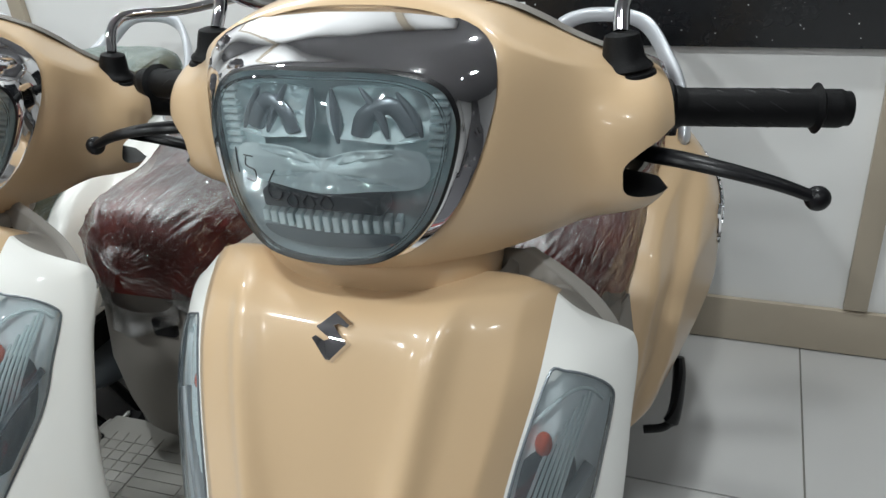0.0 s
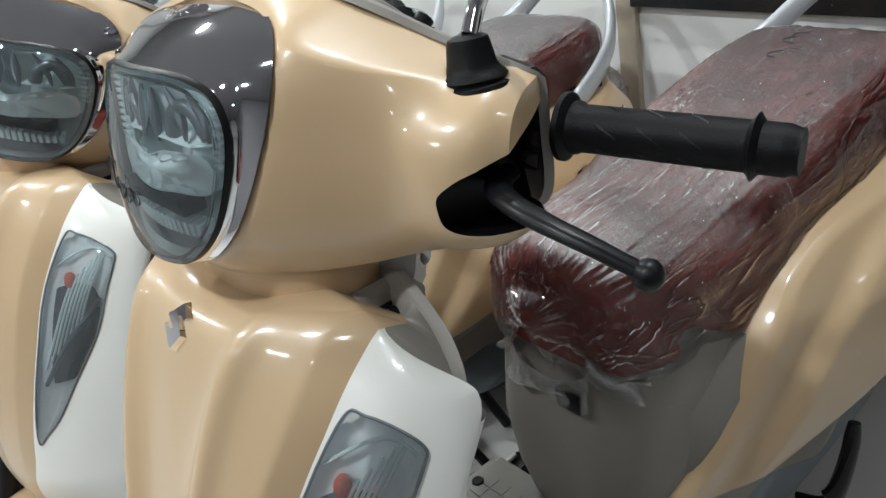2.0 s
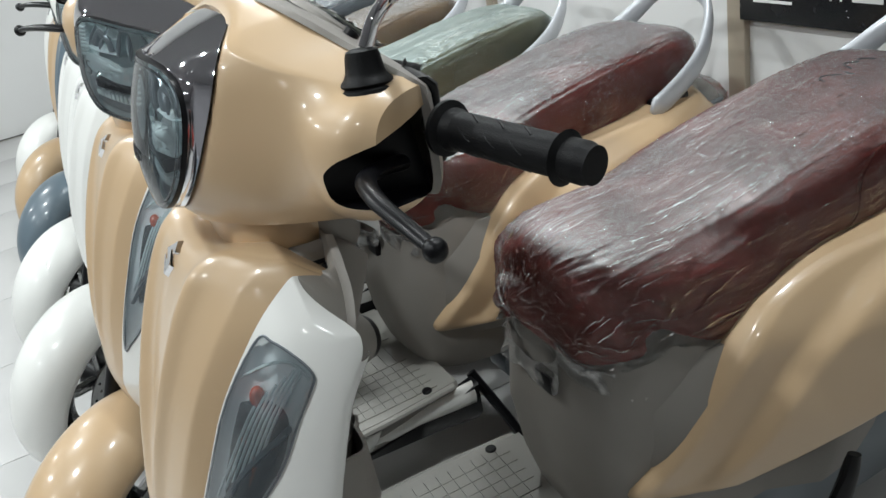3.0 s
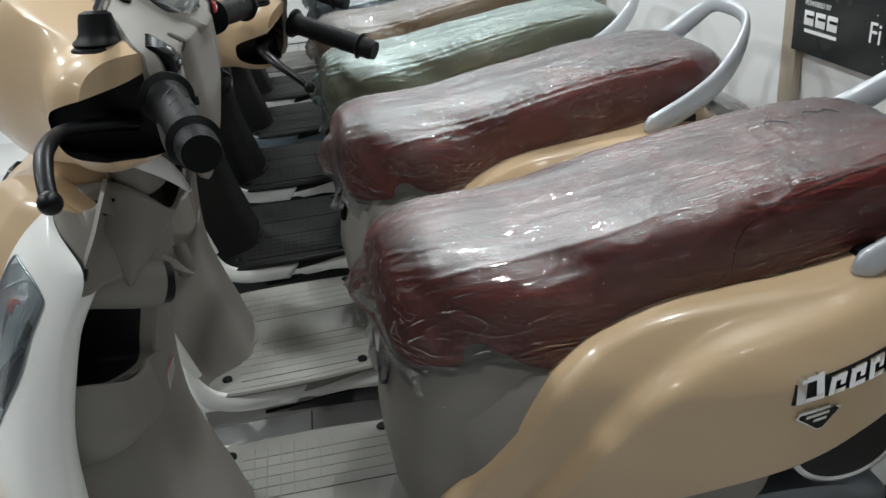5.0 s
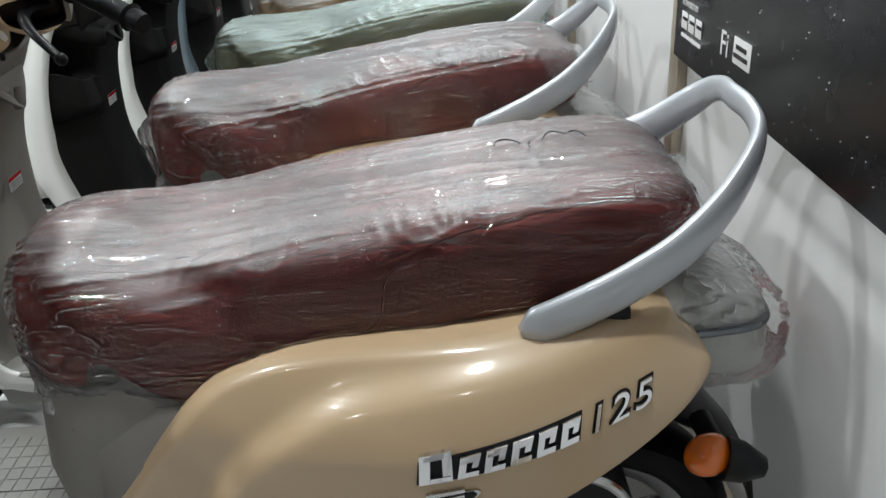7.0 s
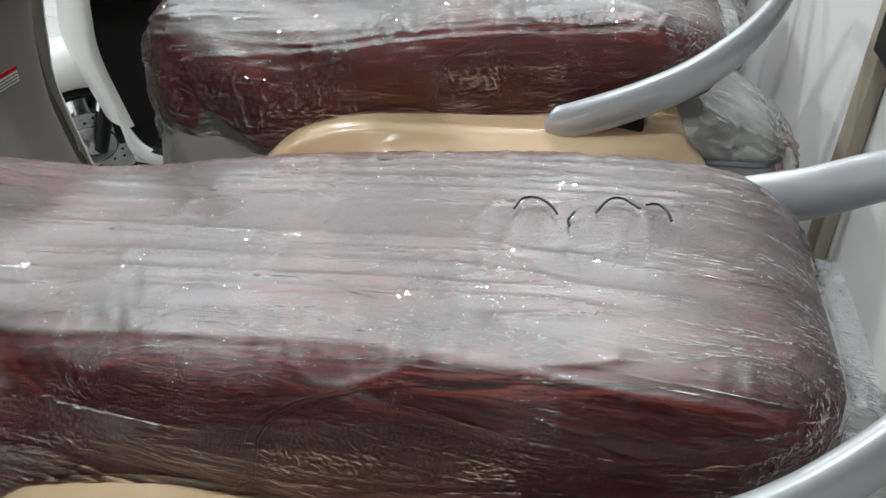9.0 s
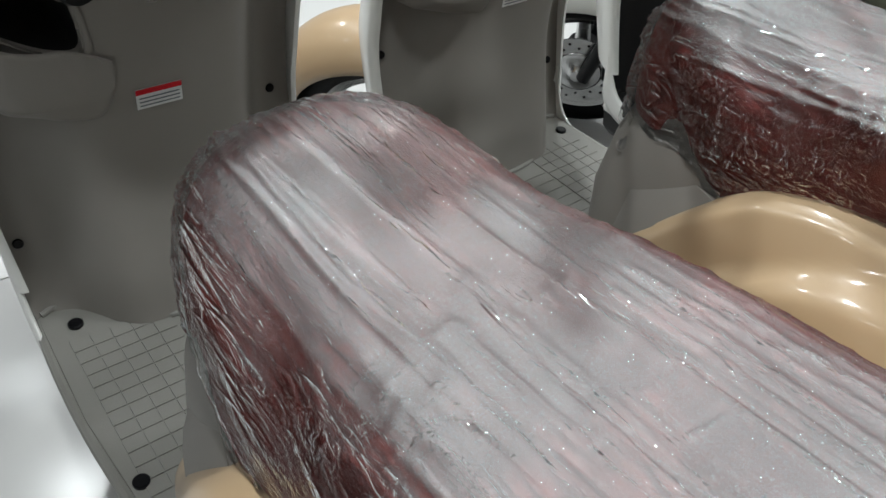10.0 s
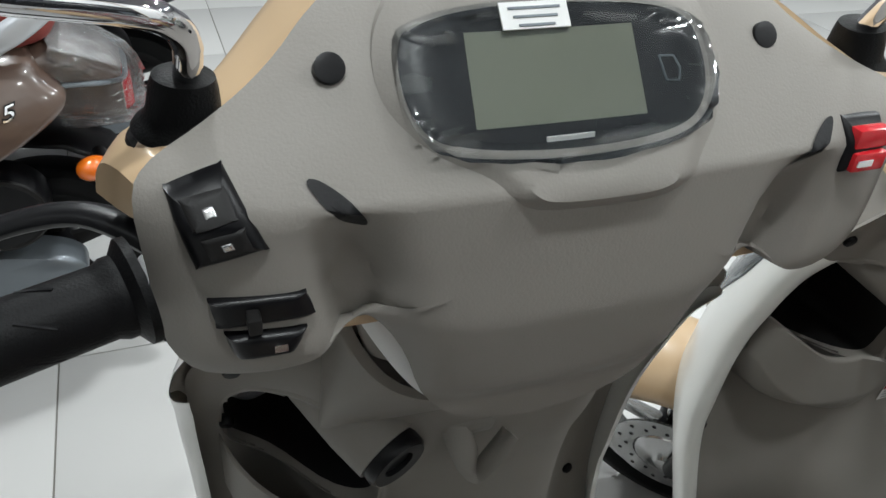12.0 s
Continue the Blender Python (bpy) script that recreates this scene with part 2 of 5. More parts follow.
def smooth_table(table, x):
    """Value at x of a smooth curve through rows (x, value, ...)."""
    xs = [r[0] for r in table]
    if x <= xs[0]:
        return table[0][1:]
    if x >= xs[-1]:
        return table[-1][1:]
    i = max(j for j in range(len(xs) - 1) if xs[j] <= x)
    t = (x - xs[i]) / (xs[i + 1] - xs[i])
    out = []
    for c in range(1, len(table[0])):
        p1, p2 = table[i][c], table[i + 1][c]
        d = xs[i + 1] - xs[i]
        m1 = (p2 - table[i - 1][c]) / (xs[i + 1] - xs[i - 1]) * d if i > 0 else p2 - p1
        m2 = (table[i + 2][c] - p1) / (xs[i + 2] - xs[i]) * d if i + 2 < len(xs) else p2 - p1
        out.append((2 * t**3 - 3 * t**2 + 1) * p1 + (t**3 - 2 * t**2 + t) * m1 + (3 * t**2 - 2 * t**3) * p2 + (t**3 - t**2) * m2)
    return tuple(out)


def spline(points, n):
    """n points of a smooth line through the given points."""
    rows = [(i, *p) for i, p in enumerate(points)]
    return [Vector(smooth_table(rows, i * (len(points) - 1) / (n - 1))) for i in range(n)]


def closed(points, n):
    rows = [(i - 2, *points[(i - 2) % len(points)]) for i in range(len(points) + 5)]
    return [smooth_table(rows, i * len(points) / n) for i in range(n)]


def loft(rings, caps=True, bm=None, wrap=True):
    bm = bm or bmesh.new()
    vs = [[bm.verts.new(p) for p in r] for r in rings]
    m = len(vs[0])
    for a, b in zip(vs, vs[1:]):
        for i in range(m if wrap else m - 1):
            j = (i + 1) % m
            bm.faces.new((a[i], a[j], b[j], b[i]))
    if caps and wrap:
        bm.faces.new(vs[0][::-1])
        bm.faces.new(vs[-1])
    return bm


def tube(points, radius, n=12, squash=(1, 1), up=(0, 0, 1), bm=None):
    """A tube along points; radius: number or function of 0..1."""
    rings = []
    pts = [Vector(p) for p in points]
    for i, p in enumerate(pts):
        d = (pts[min(i + 1, len(pts) - 1)] - pts[max(i - 1, 0)]).normalized()
        s = d.cross(Vector(up))
        s = s.normalized() if s.length > 1e-4 else d.cross(Vector((1, 0.1, 0))).normalized()
        u = s.cross(d)
        r = radius(i / (len(pts) - 1)) if callable(radius) else radius
        rings.append([p + s * (r * squash[0] * math.cos(a)) + u * (r * squash[1] * math.sin(a)) for a in (2 * math.pi * k / n for k in range(n))])
    return loft(rings, bm=bm)


def revolve(profile, origin, axis=(0, 0, 1), n=24, bm=None):
    """Profile rows (radius, height along axis)."""
    q = Vector((0, 0, 1)).rotation_difference(Vector(axis).normalized())
    o = Vector(origin)
    rings = [[o + q @ Vector((max(r, 1e-4) * math.cos(2 * math.pi * k / n), max(r, 1e-4) * math.sin(2 * math.pi * k / n), h)) for k in range(n)] for r, h in profile]
    return loft(rings, bm=bm)


def box(cx, cy, cz, sx, sy, sz, bevel=0.0, bm=None, turn=None):
    bm = bm or bmesh.new()
    r = bmesh.ops.create_cube(bm, size=1.0)
    if bevel:
        bm2 = bmesh.new()
        bmesh.ops.create_cube(bm2, size=1.0)
        for v in bm2.verts:
            v.co = Vector((v.co.x * sx, v.co.y * sy, v.co.z * sz))
        bmesh.ops.bevel(bm2, geom=bm2.edges[:], offset=bevel, segments=2, affect="EDGES", profile=0.6)
        bmesh.ops.delete(bm, geom=r["verts"], context="VERTS")
        mp = {v: bm.verts.new((turn or Matrix()) @ v.co + Vector((cx, cy, cz))) for v in bm2.verts}
        for f in bm2.faces:
            bm.faces.new([mp[v] for v in f.verts])
        bm2.free()
    else:
        for v in r["verts"]:
            v.co = (turn or Matrix()) @ Vector((v.co.x * sx, v.co.y * sy, v.co.z * sz)) + Vector((cx, cy, cz))
    return bm


def pillow(outline, place, rings=7, centre=None, bm=None, back=None):
    """A sheet over a flat outline; place(a, b, s) gives the point, s falling from 1 on the rim to 0 at the centre. back: place for a rear skirt."""
    bm = bm or bmesh.new()
    n = len(outline)
    ca, cb = centre or (sum(p[0] for p in outline) / n, sum(p[1] for p in outline) / n)
    rows = []
    if back:
        rows.append([bm.verts.new(back(a, b)) for a, b in outline])
    for k in range(rings):
        s = 1 - (k / rings) ** 1.4
        rows.append([bm.verts.new(place(ca + (a - ca) * s, cb + (b - cb) * s, s)) for a, b in outline])
    for r0, r1 in zip(rows, rows[1:]):
        for i in range(n):
            j = (i + 1) % n
            bm.faces.new((r0[i], r0[j], r1[j], r1[i]))
    c = bm.verts.new(place(ca, cb, 0))
    for i in range(n):
        bm.faces.new((rows[-1][i], rows[-1][(i + 1) % n], c))
    return bm


def cut(bm, *cutters):
    """The solid less the cutters."""
    def temp(b):
        bmesh.ops.recalc_face_normals(b, faces=b.faces)
        me = bpy.data.meshes.new("temp")
        b.to_mesh(me)
        b.free()
        return new("temp", me)
    ob = temp(bm)
    cs = [temp(c) for c in cutters]
    for o in (ob, *cs):
        o.data.materials.append(M["beige"])
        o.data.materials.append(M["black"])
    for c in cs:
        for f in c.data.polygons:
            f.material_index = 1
        md = ob.modifiers.new("cut", "BOOLEAN")
        md.operation, md.object, md.solver = "DIFFERENCE", c, "EXACT"
    dg = bpy.context.evaluated_depsgraph_get()
    me = bpy.data.meshes.new_from_object(ob.evaluated_get(dg))
    out = bmesh.new()
    out.from_mesh(me)
    for o in (ob, *cs):
        bpy.data.objects.remove(o)
    return out


def inside(poly, a, b):
    hit = False
    for (x0, y0), (x1, y1) in zip(poly, poly[1:] + poly[:1]):
        if (y0 > b) != (y1 > b) and a < x0 + (b - y0) * (x1 - x0) / (y1 - y0):
            hit = not hit
    return hit


def mirrored(pts):
    """A half outline in x >= 0, from top to bottom, and its mirror image."""
    return pts + [(-x, z) for x, z in reversed(pts) if x > 1e-6]


def powr(v, e):
    return math.copysign(abs(v) ** e, v)


def text_mesh(body, size, depth=0.001, shear=0.0, grow=0.0):
    cu = bpy.data.curves.new("letters", "FONT")
    cu.body, cu.size, cu.extrude, cu.shear, cu.offset = body, size, depth, shear, grow
    ob = new("letters", cu)
    me = bpy.data.meshes.new_from_object(ob.evaluated_get(bpy.context.evaluated_depsgraph_get()))
    bpy.data.objects.remove(ob)
    bm = bmesh.new()
    bm.from_mesh(me)
    return bm


def thing(name, label, category, group="", at=(0, 0, 0), turn=0):
    ob = new(name)
    ob.empty_display_size = 0.1
    ob.matrix_world = pose(K * at[0], K * at[1], K * at[2], 0, 0, turn)
    return tagged(ob, label, category, group)

# ---- room ----
WALL_Y, TILE = 1.45, 0.6 / K
X0, X1, Y0 = -5.2, 6.0, -4.6


def structure(name, bm, mat, label="", sharp=42):
    return tagged(part(name, bm, mat, None, label, sharp), kind="structure", category=name.split("_")[0])


structure("floor", box((X0 + X1) / 2, (Y0 + WALL_Y) / 2, -0.03, X1 - X0, WALL_Y - Y0, 0.052), "grout", "dark grey grout bed under glossy floor tiles")
structure("ceiling", box((X0 + X1) / 2, (Y0 + WALL_Y) / 2, CEIL / K + 0.03, X1 - X0 + 0.4, WALL_Y - Y0 + 0.4, 0.06), "ceiling", "plain grey painted showroom ceiling")
structure("wall_back", box((X0 + X1) / 2, WALL_Y + 0.06, CEIL / K / 2, X1 - X0 + 0.4, 0.12, CEIL / K), "wall", "off-white painted showroom wall")
# Unseen front wall, assumed; its grey keeps reflections in the chrome dark.
structure("wall_front", box((X0 + X1) / 2, Y0 - 0.06, CEIL / K / 2, X1 - X0 + 0.4, 0.12, CEIL / K), "ceiling", "assumed grey wall at the unseen front")
structure("wall_left", box(X0 - 0.06, (Y0 + WALL_Y) / 2, CEIL / K / 2, 0.12, WALL_Y - Y0, CEIL / K), "wall", "off-white painted showroom wall")
# Assumed wall out of view; X1 puts it far off to weaken side light.
structure("wall_right", box(X1 + 0.06, (Y0 + WALL_Y) / 2, CEIL / K / 2, 0.12, WALL_Y - Y0, CEIL / K), "wall", "off-white painted showroom wall")
structure("baseboard", box((X0 + X1) / 2, WALL_Y - 0.008, 0.062, X1 - X0, 0.014, 0.118, 0.004), "strip", "beige laminate baseboard along the wall")
for k in range(-4, 6):
    structure("trim", box(-0.55 + 1.115 * k, WALL_Y - 0.01, 0.126 + (CEIL / K - 0.126) / 2, 0.05, 0.018, CEIL / K - 0.13, 0.003), "strip", "upright beige laminate joint strip on the wall")

# lamps in the ceiling
light_fitting = thing("ceiling_light", "small round white LED downlight set in the grey ceiling", "ceiling light", "ceiling lights")
part("frame", revolve([(0.072, -0.006), (0.085, -0.006), (0.09, 0.0), (0.085, 0.008), (0.072, 0.008)], (0, 0, 0), (0, 0, 1), 40), "paper", light_fitting)
part("diffuser", revolve([(0.0, 0.004), (0.0715, 0.004), (0.0715, 0.0075), (0.0, 0.0075)], (0, 0, 0), (0, 0, 1), 40), "lamp", light_fitting)
light_fitting.matrix_world = pose(LAMPS[0][0], LAMPS[0][1], CEIL - 0.012)
for lx, ly in LAMPS[1:]:
    copy_thing(light_fitting, pose(lx, ly, CEIL - 0.012))

# ---- scooter ----
FRONT = [  # height, centre line, rear edge, half width, half width of the middle panel
    (0, 0.30, 0.08, 0.208, 0.2, 0.09), (1, 0.46, 0.02, 0.17, 0.209, 0.085), (2, 0.55, 0.02, 0.168, 0.213, 0.105),
    (3, 0.65, 0.045, 0.178, 0.216, 0.122), (4, 0.75, 0.08, 0.21, 0.218, 0.138), (5, 0.82, 0.11, 0.25, 0.214, 0.153),
    (6, 0.866, 0.135, 0.242, 0.172, 0.157), (7, 0.886, 0.16, 0.24, 0.156, 0.1555), (8, 0.892, 0.187, 0.246, 0.148, 0.1475),
    (9, 0.887, 0.225, 0.256, 0.134, 0.1335), (10, 0.878, 0.25, 0.265, 0.114, 0.1135)]


def front_point(s, th, off=0.0):
    """A point of the front shield: s up its rows, th round it from -90 to 90 degrees."""
    z, yc, ye, w, xb = smooth_table(FRONT, s)
    w, d = w + off, ye - yc + off
    x = w * powr(math.sin(th), 2 / 2.2)
    y = ye - d * abs(math.cos(th)) ** (2 / 1.5)
    r = 0.042 + max(0.0, z - 0.6) * 0.16
    ridge = math.exp(-(((abs(x) - r) / 0.013) ** 2))
    dip = math.exp(-((x / (r * 0.75)) ** 4))
    fade = min(1.0, max(0.0, (s - 1.5) / 2))
    y += fade * (-0.009 * ridge + 0.009 * dip)
    y += fade * 0.55 * min(0.02, max(0.0, abs(x) - xb + 0.02))
    z -= 0.75 * max(0.0, y - 0.225) * min(1.0, max(0.0, s - 5))
    if s > 6:
        z -= 0.015 * min(1, (s - 6) / 1.5) * (abs(x) / 0.165) ** 2.5
        z -= 0.018 * min(1, (s - 6) / 2) * math.exp(-((x / 0.075) ** 4))
    return Vector((x, y, z))


def front_split(s):
    z, yc, ye, w, xb = smooth_table(FRONT, s)
    return math.asin(min(1.0, (xb / w) ** 1.1))


LENS = [(0.04, 4.98), (0.18, 5.06), (0.52, 4.66), (0.57, 4.42), (0.55, 4.0), (0.5, 3.6), (0.34, 3.05), (0.22, 2.6), (0.12, 2.35), (0.04, 2.25), (0.02, 3.3)]


def side_point(f, s, side, off=0.0):
    tb = front_split(s)
    p = front_point(s, tb + (math.pi / 2 - tb) * f, off)
    return Vector((side * p.x, p.y, p.z))


def shield_top(f):
    """Row at which the white side shield ends, falling from the apron to the outer corner."""
    return 6.3 - 1.2 * f - 0.45 * f ** 8


def grid(rows, cols, fn, skip=None, bm=None):
    bm = bm or bmesh.new()
    vs = [[bm.verts.new(fn(i / (rows - 1), j / (cols - 1))) for j in range(cols)] for i in range(rows)]
    for i in range(rows - 1):
        for j in range(cols - 1):
            if skip and skip((i + 0.5) / (rows - 1), (j + 0.5) / (cols - 1)):
                continue
            bm.faces.new((vs[i][j], vs[i][j + 1], vs[i + 1][j + 1], vs[i + 1][j]))
    for v in [v for v in bm.verts if not v.link_faces]:
        bm.verts.remove(v)
    return bm


SEAT = [  # along: half width, top, bottom, top taper
    (0.528, 0.04, 0.675, 0.62, 0.1), (0.54, 0.076, 0.706, 0.578, 0.12), (0.565, 0.106, 0.724, 0.556, 0.2), (0.62, 0.13, 0.733, 0.54, 0.4),
    (0.70, 0.144, 0.732, 0.532, 0.56), (0.76, 0.15, 0.735, 0.54, 0.62), (0.82, 0.153, 0.741, 0.566, 0.56), (0.92, 0.154, 0.752, 0.596, 0.42), (1.05, 0.152, 0.766, 0.625, 0.3),
    (1.17, 0.145, 0.774, 0.652, 0.24), (1.235, 0.132, 0.77, 0.664, 0.2), (1.27, 0.11, 0.754, 0.675, 0.2), (1.285, 0.075, 0.73, 0.695, 0.1)]
GROOVE = [(0.548, 0.745), (0.57, 0.69), (0.605, 0.64), (0.645, 0.59), (0.69, 0.545)]  # hollow behind the nose pad, along and up


def hollow(y, z):
    """How deep the padding is drawn in on the flanks: behind the nose and under the thighs."""
    d = 9.0
    for (ay, az), (by, bz) in zip(GROOVE, GROOVE[1:]):
        dy, dz = by - ay, bz - az
        t = min(1.0, max(0.0, ((y - ay) * dy + (z - az) * dz) / (dy * dy + dz * dz)))
        d = min(d, math.hypot(y - ay - t * dy, z - az - t * dz))
    groove = 0.014 * math.exp(-((d / 0.018) ** 2))
    q, w = (y - 0.775) + 0.9 * (z - 0.685), (z - 0.685) + 0.25 * (y - 0.775)
    dent = 0.026 * math.exp(-((q / 0.085) ** 2) - (w / 0.026) ** 2)
    return groove + dent


def seat_point(y, a, off=0.0, padded=True):
    hw, zt, zb, tp = smooth_table(SEAT, y)
    zc, hh = (zt + zb) / 2, (zt - zb) / 2
    c, s = math.cos(a), math.sin(a)
    e = 0.62 - 0.3 * min(1, max(0, (y - 0.62) / 0.25)) if s > 0 else 0.4
    u = powr(s, e)
    x = hw * powr(c, e) * (1 - tp * 0.5 * max(0, u) ** 2)
    p = Vector((x + off * c, y, zc + hh * u + off * s))
    if padded:
        n = Vector((c, 0, 0.6 * s)).normalized()
        p -= n * hollow(y, p.z) * min(1.0, abs(c) * 2.2) ** 2
    return p


SIDE_X = [(0.50, 0.15), (0.60, 0.165), (0.75, 0.192), (0.9, 0.222), (1.0, 0.237), (1.1, 0.23), (1.2, 0.198), (1.3, 0.15)]
CREASE = [(0.66, 0.37), (0.72, 0.44), (0.765, 0.497), (0.81, 0.549), (0.885, 0.6), (0.965, 0.624), (1.085, 0.642), (1.25, 0.66)]
PANEL = [(0.57, 0.375), (0.635, 0.45), (0.695, 0.53), (0.757, 0.597), (0.805, 0.622), (0.86, 0.637), (0.93, 0.645), (1.0, 0.65), (1.1, 0.658), (1.16, 0.675),
         (1.195, 0.695), (1.225, 0.675), (1.25, 0.63), (1.28, 0.585), (1.21, 0.535), (1.09, 0.482), (1.0, 0.443), (0.85, 0.392), (0.74, 0.365), (0.63, 0.355)]


def panel_point(y, z, s, off=0.0):
    x = smooth_table(SIDE_X, y)[0]
    x -= 1.9 * max(0, z - 0.555) ** 1.6 + 0.9 * max(0, 0.46 - z) ** 1.7
    zc = smooth_table(CREASE, y)[0]
    x += 0.024 / (1 + math.exp(-(zc - z) / 0.0045)) * min(1, max(0, (y - 0.6) / 0.1))
    return Vector((x + off - 0.012 * max(0.0, (s - 0.93) / 0.07) ** 2, y, z))


def cowl_rear(z):
    return 0.36 - 0.95 * max(0.0, z - 1.012)


def dash_y(x, z):
    """The rear face of the handlebar cover: upright below, leaning away above."""
    t = max(0.0, z - 1.005)
    return 0.389 - 0.95 * t - 0.3 * x * x - 0.02 * max(0.0, (0.93 - z) / 0.1) - 0.5 * max(0.0, 0.875 - z)


def dash_valley(x, z):
    """Depth of the hollow between the beak and the switch wing."""
    return 0.036 * math.exp(-(((abs(x) - 0.12 + 0.12 * (0.98 - z)) / 0.016) ** 2)) * min(1, max(0, (1.005 - z) / 0.045))


LIGHT_RIM = mirrored([(0.0, 1.058), (0.035, 1.0575), (0.066, 1.053), (0.088, 1.042), (0.0975, 1.022), (0.0975, 1.0), (0.092, 0.972), (0.082, 0.945), (0.066, 0.924), (0.046, 0.911), (0.02, 0.907), (0.0, 0.9065)])


def light_y(x, z):
    return 0.178 - (1.054 - z) * 0.2 + 2.0 * x * x


def visor_rear(x, z):
    """Depth of the seam between the chrome visor and the cowl."""
    up = min(1.0, max(0.0, (z - 1.0) / 0.07))
    return 0.223 + 0.44 * (z - 1.06) + 0.028 * max(0.0, 1 - (x / 0.12) ** 2) * up


def visor_line():
    """Outline of the visor's rear edge, across and up."""
    out = []
    for a, b in closed(LIGHT_RIM, 88):
        z = 1.058 - (1.058 - b) * 0.875
        k = 1.13 + 0.09 * min(1.0, max(0.0, (z - 0.94) / 0.09))
        x, z = a * 0.975 * k, 0.994 + (z - 0.994) * (1.25 + 0.17 * max(0.0, 1 - (a / 0.1) ** 2) if z > 0.994 else 1.07)
        q = 1 + 0.07 * math.exp(-((math.degrees(math.atan2(z - 0.994, abs(x))) - 34) / 13) ** 2)
        out.append((x * q, 0.994 + (z - 0.994) * q))
    return out


def outside(poly, x, z):
    """Distance out of a closed outline, nought within."""
    if inside(poly, x, z):
        return 0.0
    best = 9.0
    for i in range(len(poly)):
        (ax, az), (bx, bz) = poly[i - 1], poly[i]
        dx, dz = bx - ax, bz - az
        t = min(1.0, max(0.0, ((x - ax) * dx + (z - az) * dz) / (dx * dx + dz * dz + 1e-12)))
        best = min(best, math.hypot(x - ax - t * dx, z - az - t * dz))
    return best


def bolt(parent, x, y, z, axis=(0, 1, 0), r=0.0065):
    part("bolt", revolve([(r, -0.004), (r, 0.0012), (r * 0.85, 0.0026), (0, 0.003)], (x, y, z), axis, 14), "black", parent)


def build_handlebar(root):
    ring_rows = [  # across: front, top, bottom
        (-0.232, 0.302, 1.014, 0.912), (-0.222, 0.281, 1.022, 0.904), (-0.197, 0.264, 1.027, 0.899), (-0.16, 0.257, 1.042, 0.893), (-0.13, 0.252, 1.06, 0.891),
        (-0.10, 0.243, 1.078, 0.891), (-0.05, 0.236, 1.091, 0.896), (0.0, 0.235, 1.094, 0.898)]
    ring_rows += [(-a, b, c, d) for a, b, c, d in reversed(ring_rows[:-1])]

    seam = visor_line()
    core = [(a * 0.9, 0.994 + (b - 0.994) * 0.9) for a, b in seam]

    def ring(x):
        yf, zt, zb = smooth_table(ring_rows, x)
        pts, zc, hh = [], (zt + zb) / 2, (zt - zb) / 2
        for k in range(57):
            a = -math.pi / 2 + math.pi * k / 56
            z = zc + hh * powr(math.sin(a), 0.8)
            w = abs(math.cos(a)) ** 0.62
            yr = cowl_rear(z)
            z += (0.032 - 0.012 * min(1, max(0, (abs(x) - 0.15) / 0.04))) * (1 - w) ** 1.5 * (a < 0) * min(1, abs(x) / 0.08)
            y = yr - (yr - min(yf, yr - 0.01)) * w
            if abs(x) < 0.19:
                d = outside(seam, x, z)
                hood = visor_rear(x, z) + (0.003 + 1.15 * d + 3.0 * d * d if not inside(core, x, z) else 0.055)
                m = 0.03
                h = max(0.0, m - abs(y - hood)) / m
                y += (min(y, hood) - h * h * m * 0.25 * (d > 0) - y) * min(1.0, w * 2.2) ** 2
            pts.append((x * (1 - 0.09 * (1 - w) * min(1, max(0, (abs(x) - 0.13) / 0.07)) ** 1.5), y, z))
        return pts
    cowl = loft([ring(-0.232 + 0.464 * i / 96) for i in range(97)])
    cutters = []
    # Lever openings; their cut walls are coloured black.
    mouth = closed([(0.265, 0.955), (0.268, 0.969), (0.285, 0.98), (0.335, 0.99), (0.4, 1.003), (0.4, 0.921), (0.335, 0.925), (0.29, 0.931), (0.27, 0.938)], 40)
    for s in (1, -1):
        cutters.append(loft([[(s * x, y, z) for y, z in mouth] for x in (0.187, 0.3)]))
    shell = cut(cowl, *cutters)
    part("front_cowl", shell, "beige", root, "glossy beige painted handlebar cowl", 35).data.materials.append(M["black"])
    def oval(z, hx, hy, yc):
        return [(hx * powr(math.cos(a), 0.8), yc + hy * powr(math.sin(a), 0.8), z) for a in (2 * math.pi * k / 48 for k in range(48))]
    part("neck_cover", loft([oval(z, hx, hy, 0.25) for z, hx, hy in ((0.91, 0.106, 0.066), (0.88, 0.104, 0.062), (0.855, 0.1, 0.058), (0.842, 0.098, 0.056))]), "beige", root, "beige painted neck below the headlight")
    part("neck_side_cover", loft([oval(z, hx, hy, 0.292) for z, hx, hy in ((0.91, 0.107, 0.048), (0.88, 0.106, 0.045), (0.852, 0.1, 0.034), (0.846, 0.098, 0.03))]), "grey", root, "grey plastic rear of the neck")
    ov = oval(0.853, 0.113, 0.07, 0.262)
    part("neck_seam", tube([q for q in ov[20:] + ov[:20] if q[1] < 0.285], 0.003, 8), "black", root)
    # rear cover
    out = mirrored([(0.0, 1.094), (0.06, 1.0915), (0.1, 1.0805), (0.124, 1.0665), (0.141, 1.053), (0.158, 1.042), (0.178, 1.032), (0.2, 1.022), (0.208, 1.01), (0.207, 0.975), (0.204, 0.934), (0.19, 0.913),
                    (0.168, 0.909), (0.145, 0.922), (0.12, 0.934), (0.104, 0.925), (0.089, 0.9), (0.077, 0.866), (0.053, 0.842), (0.0, 0.831)])
    out = [(a, b) for a, b in closed(out, 110)]

    def rear(a, b, s):
        y = dash_y(a, b)
        groove = dash_valley(a, b) * (1 - s ** 5)
        y0 = cowl_rear(b) + 0.002
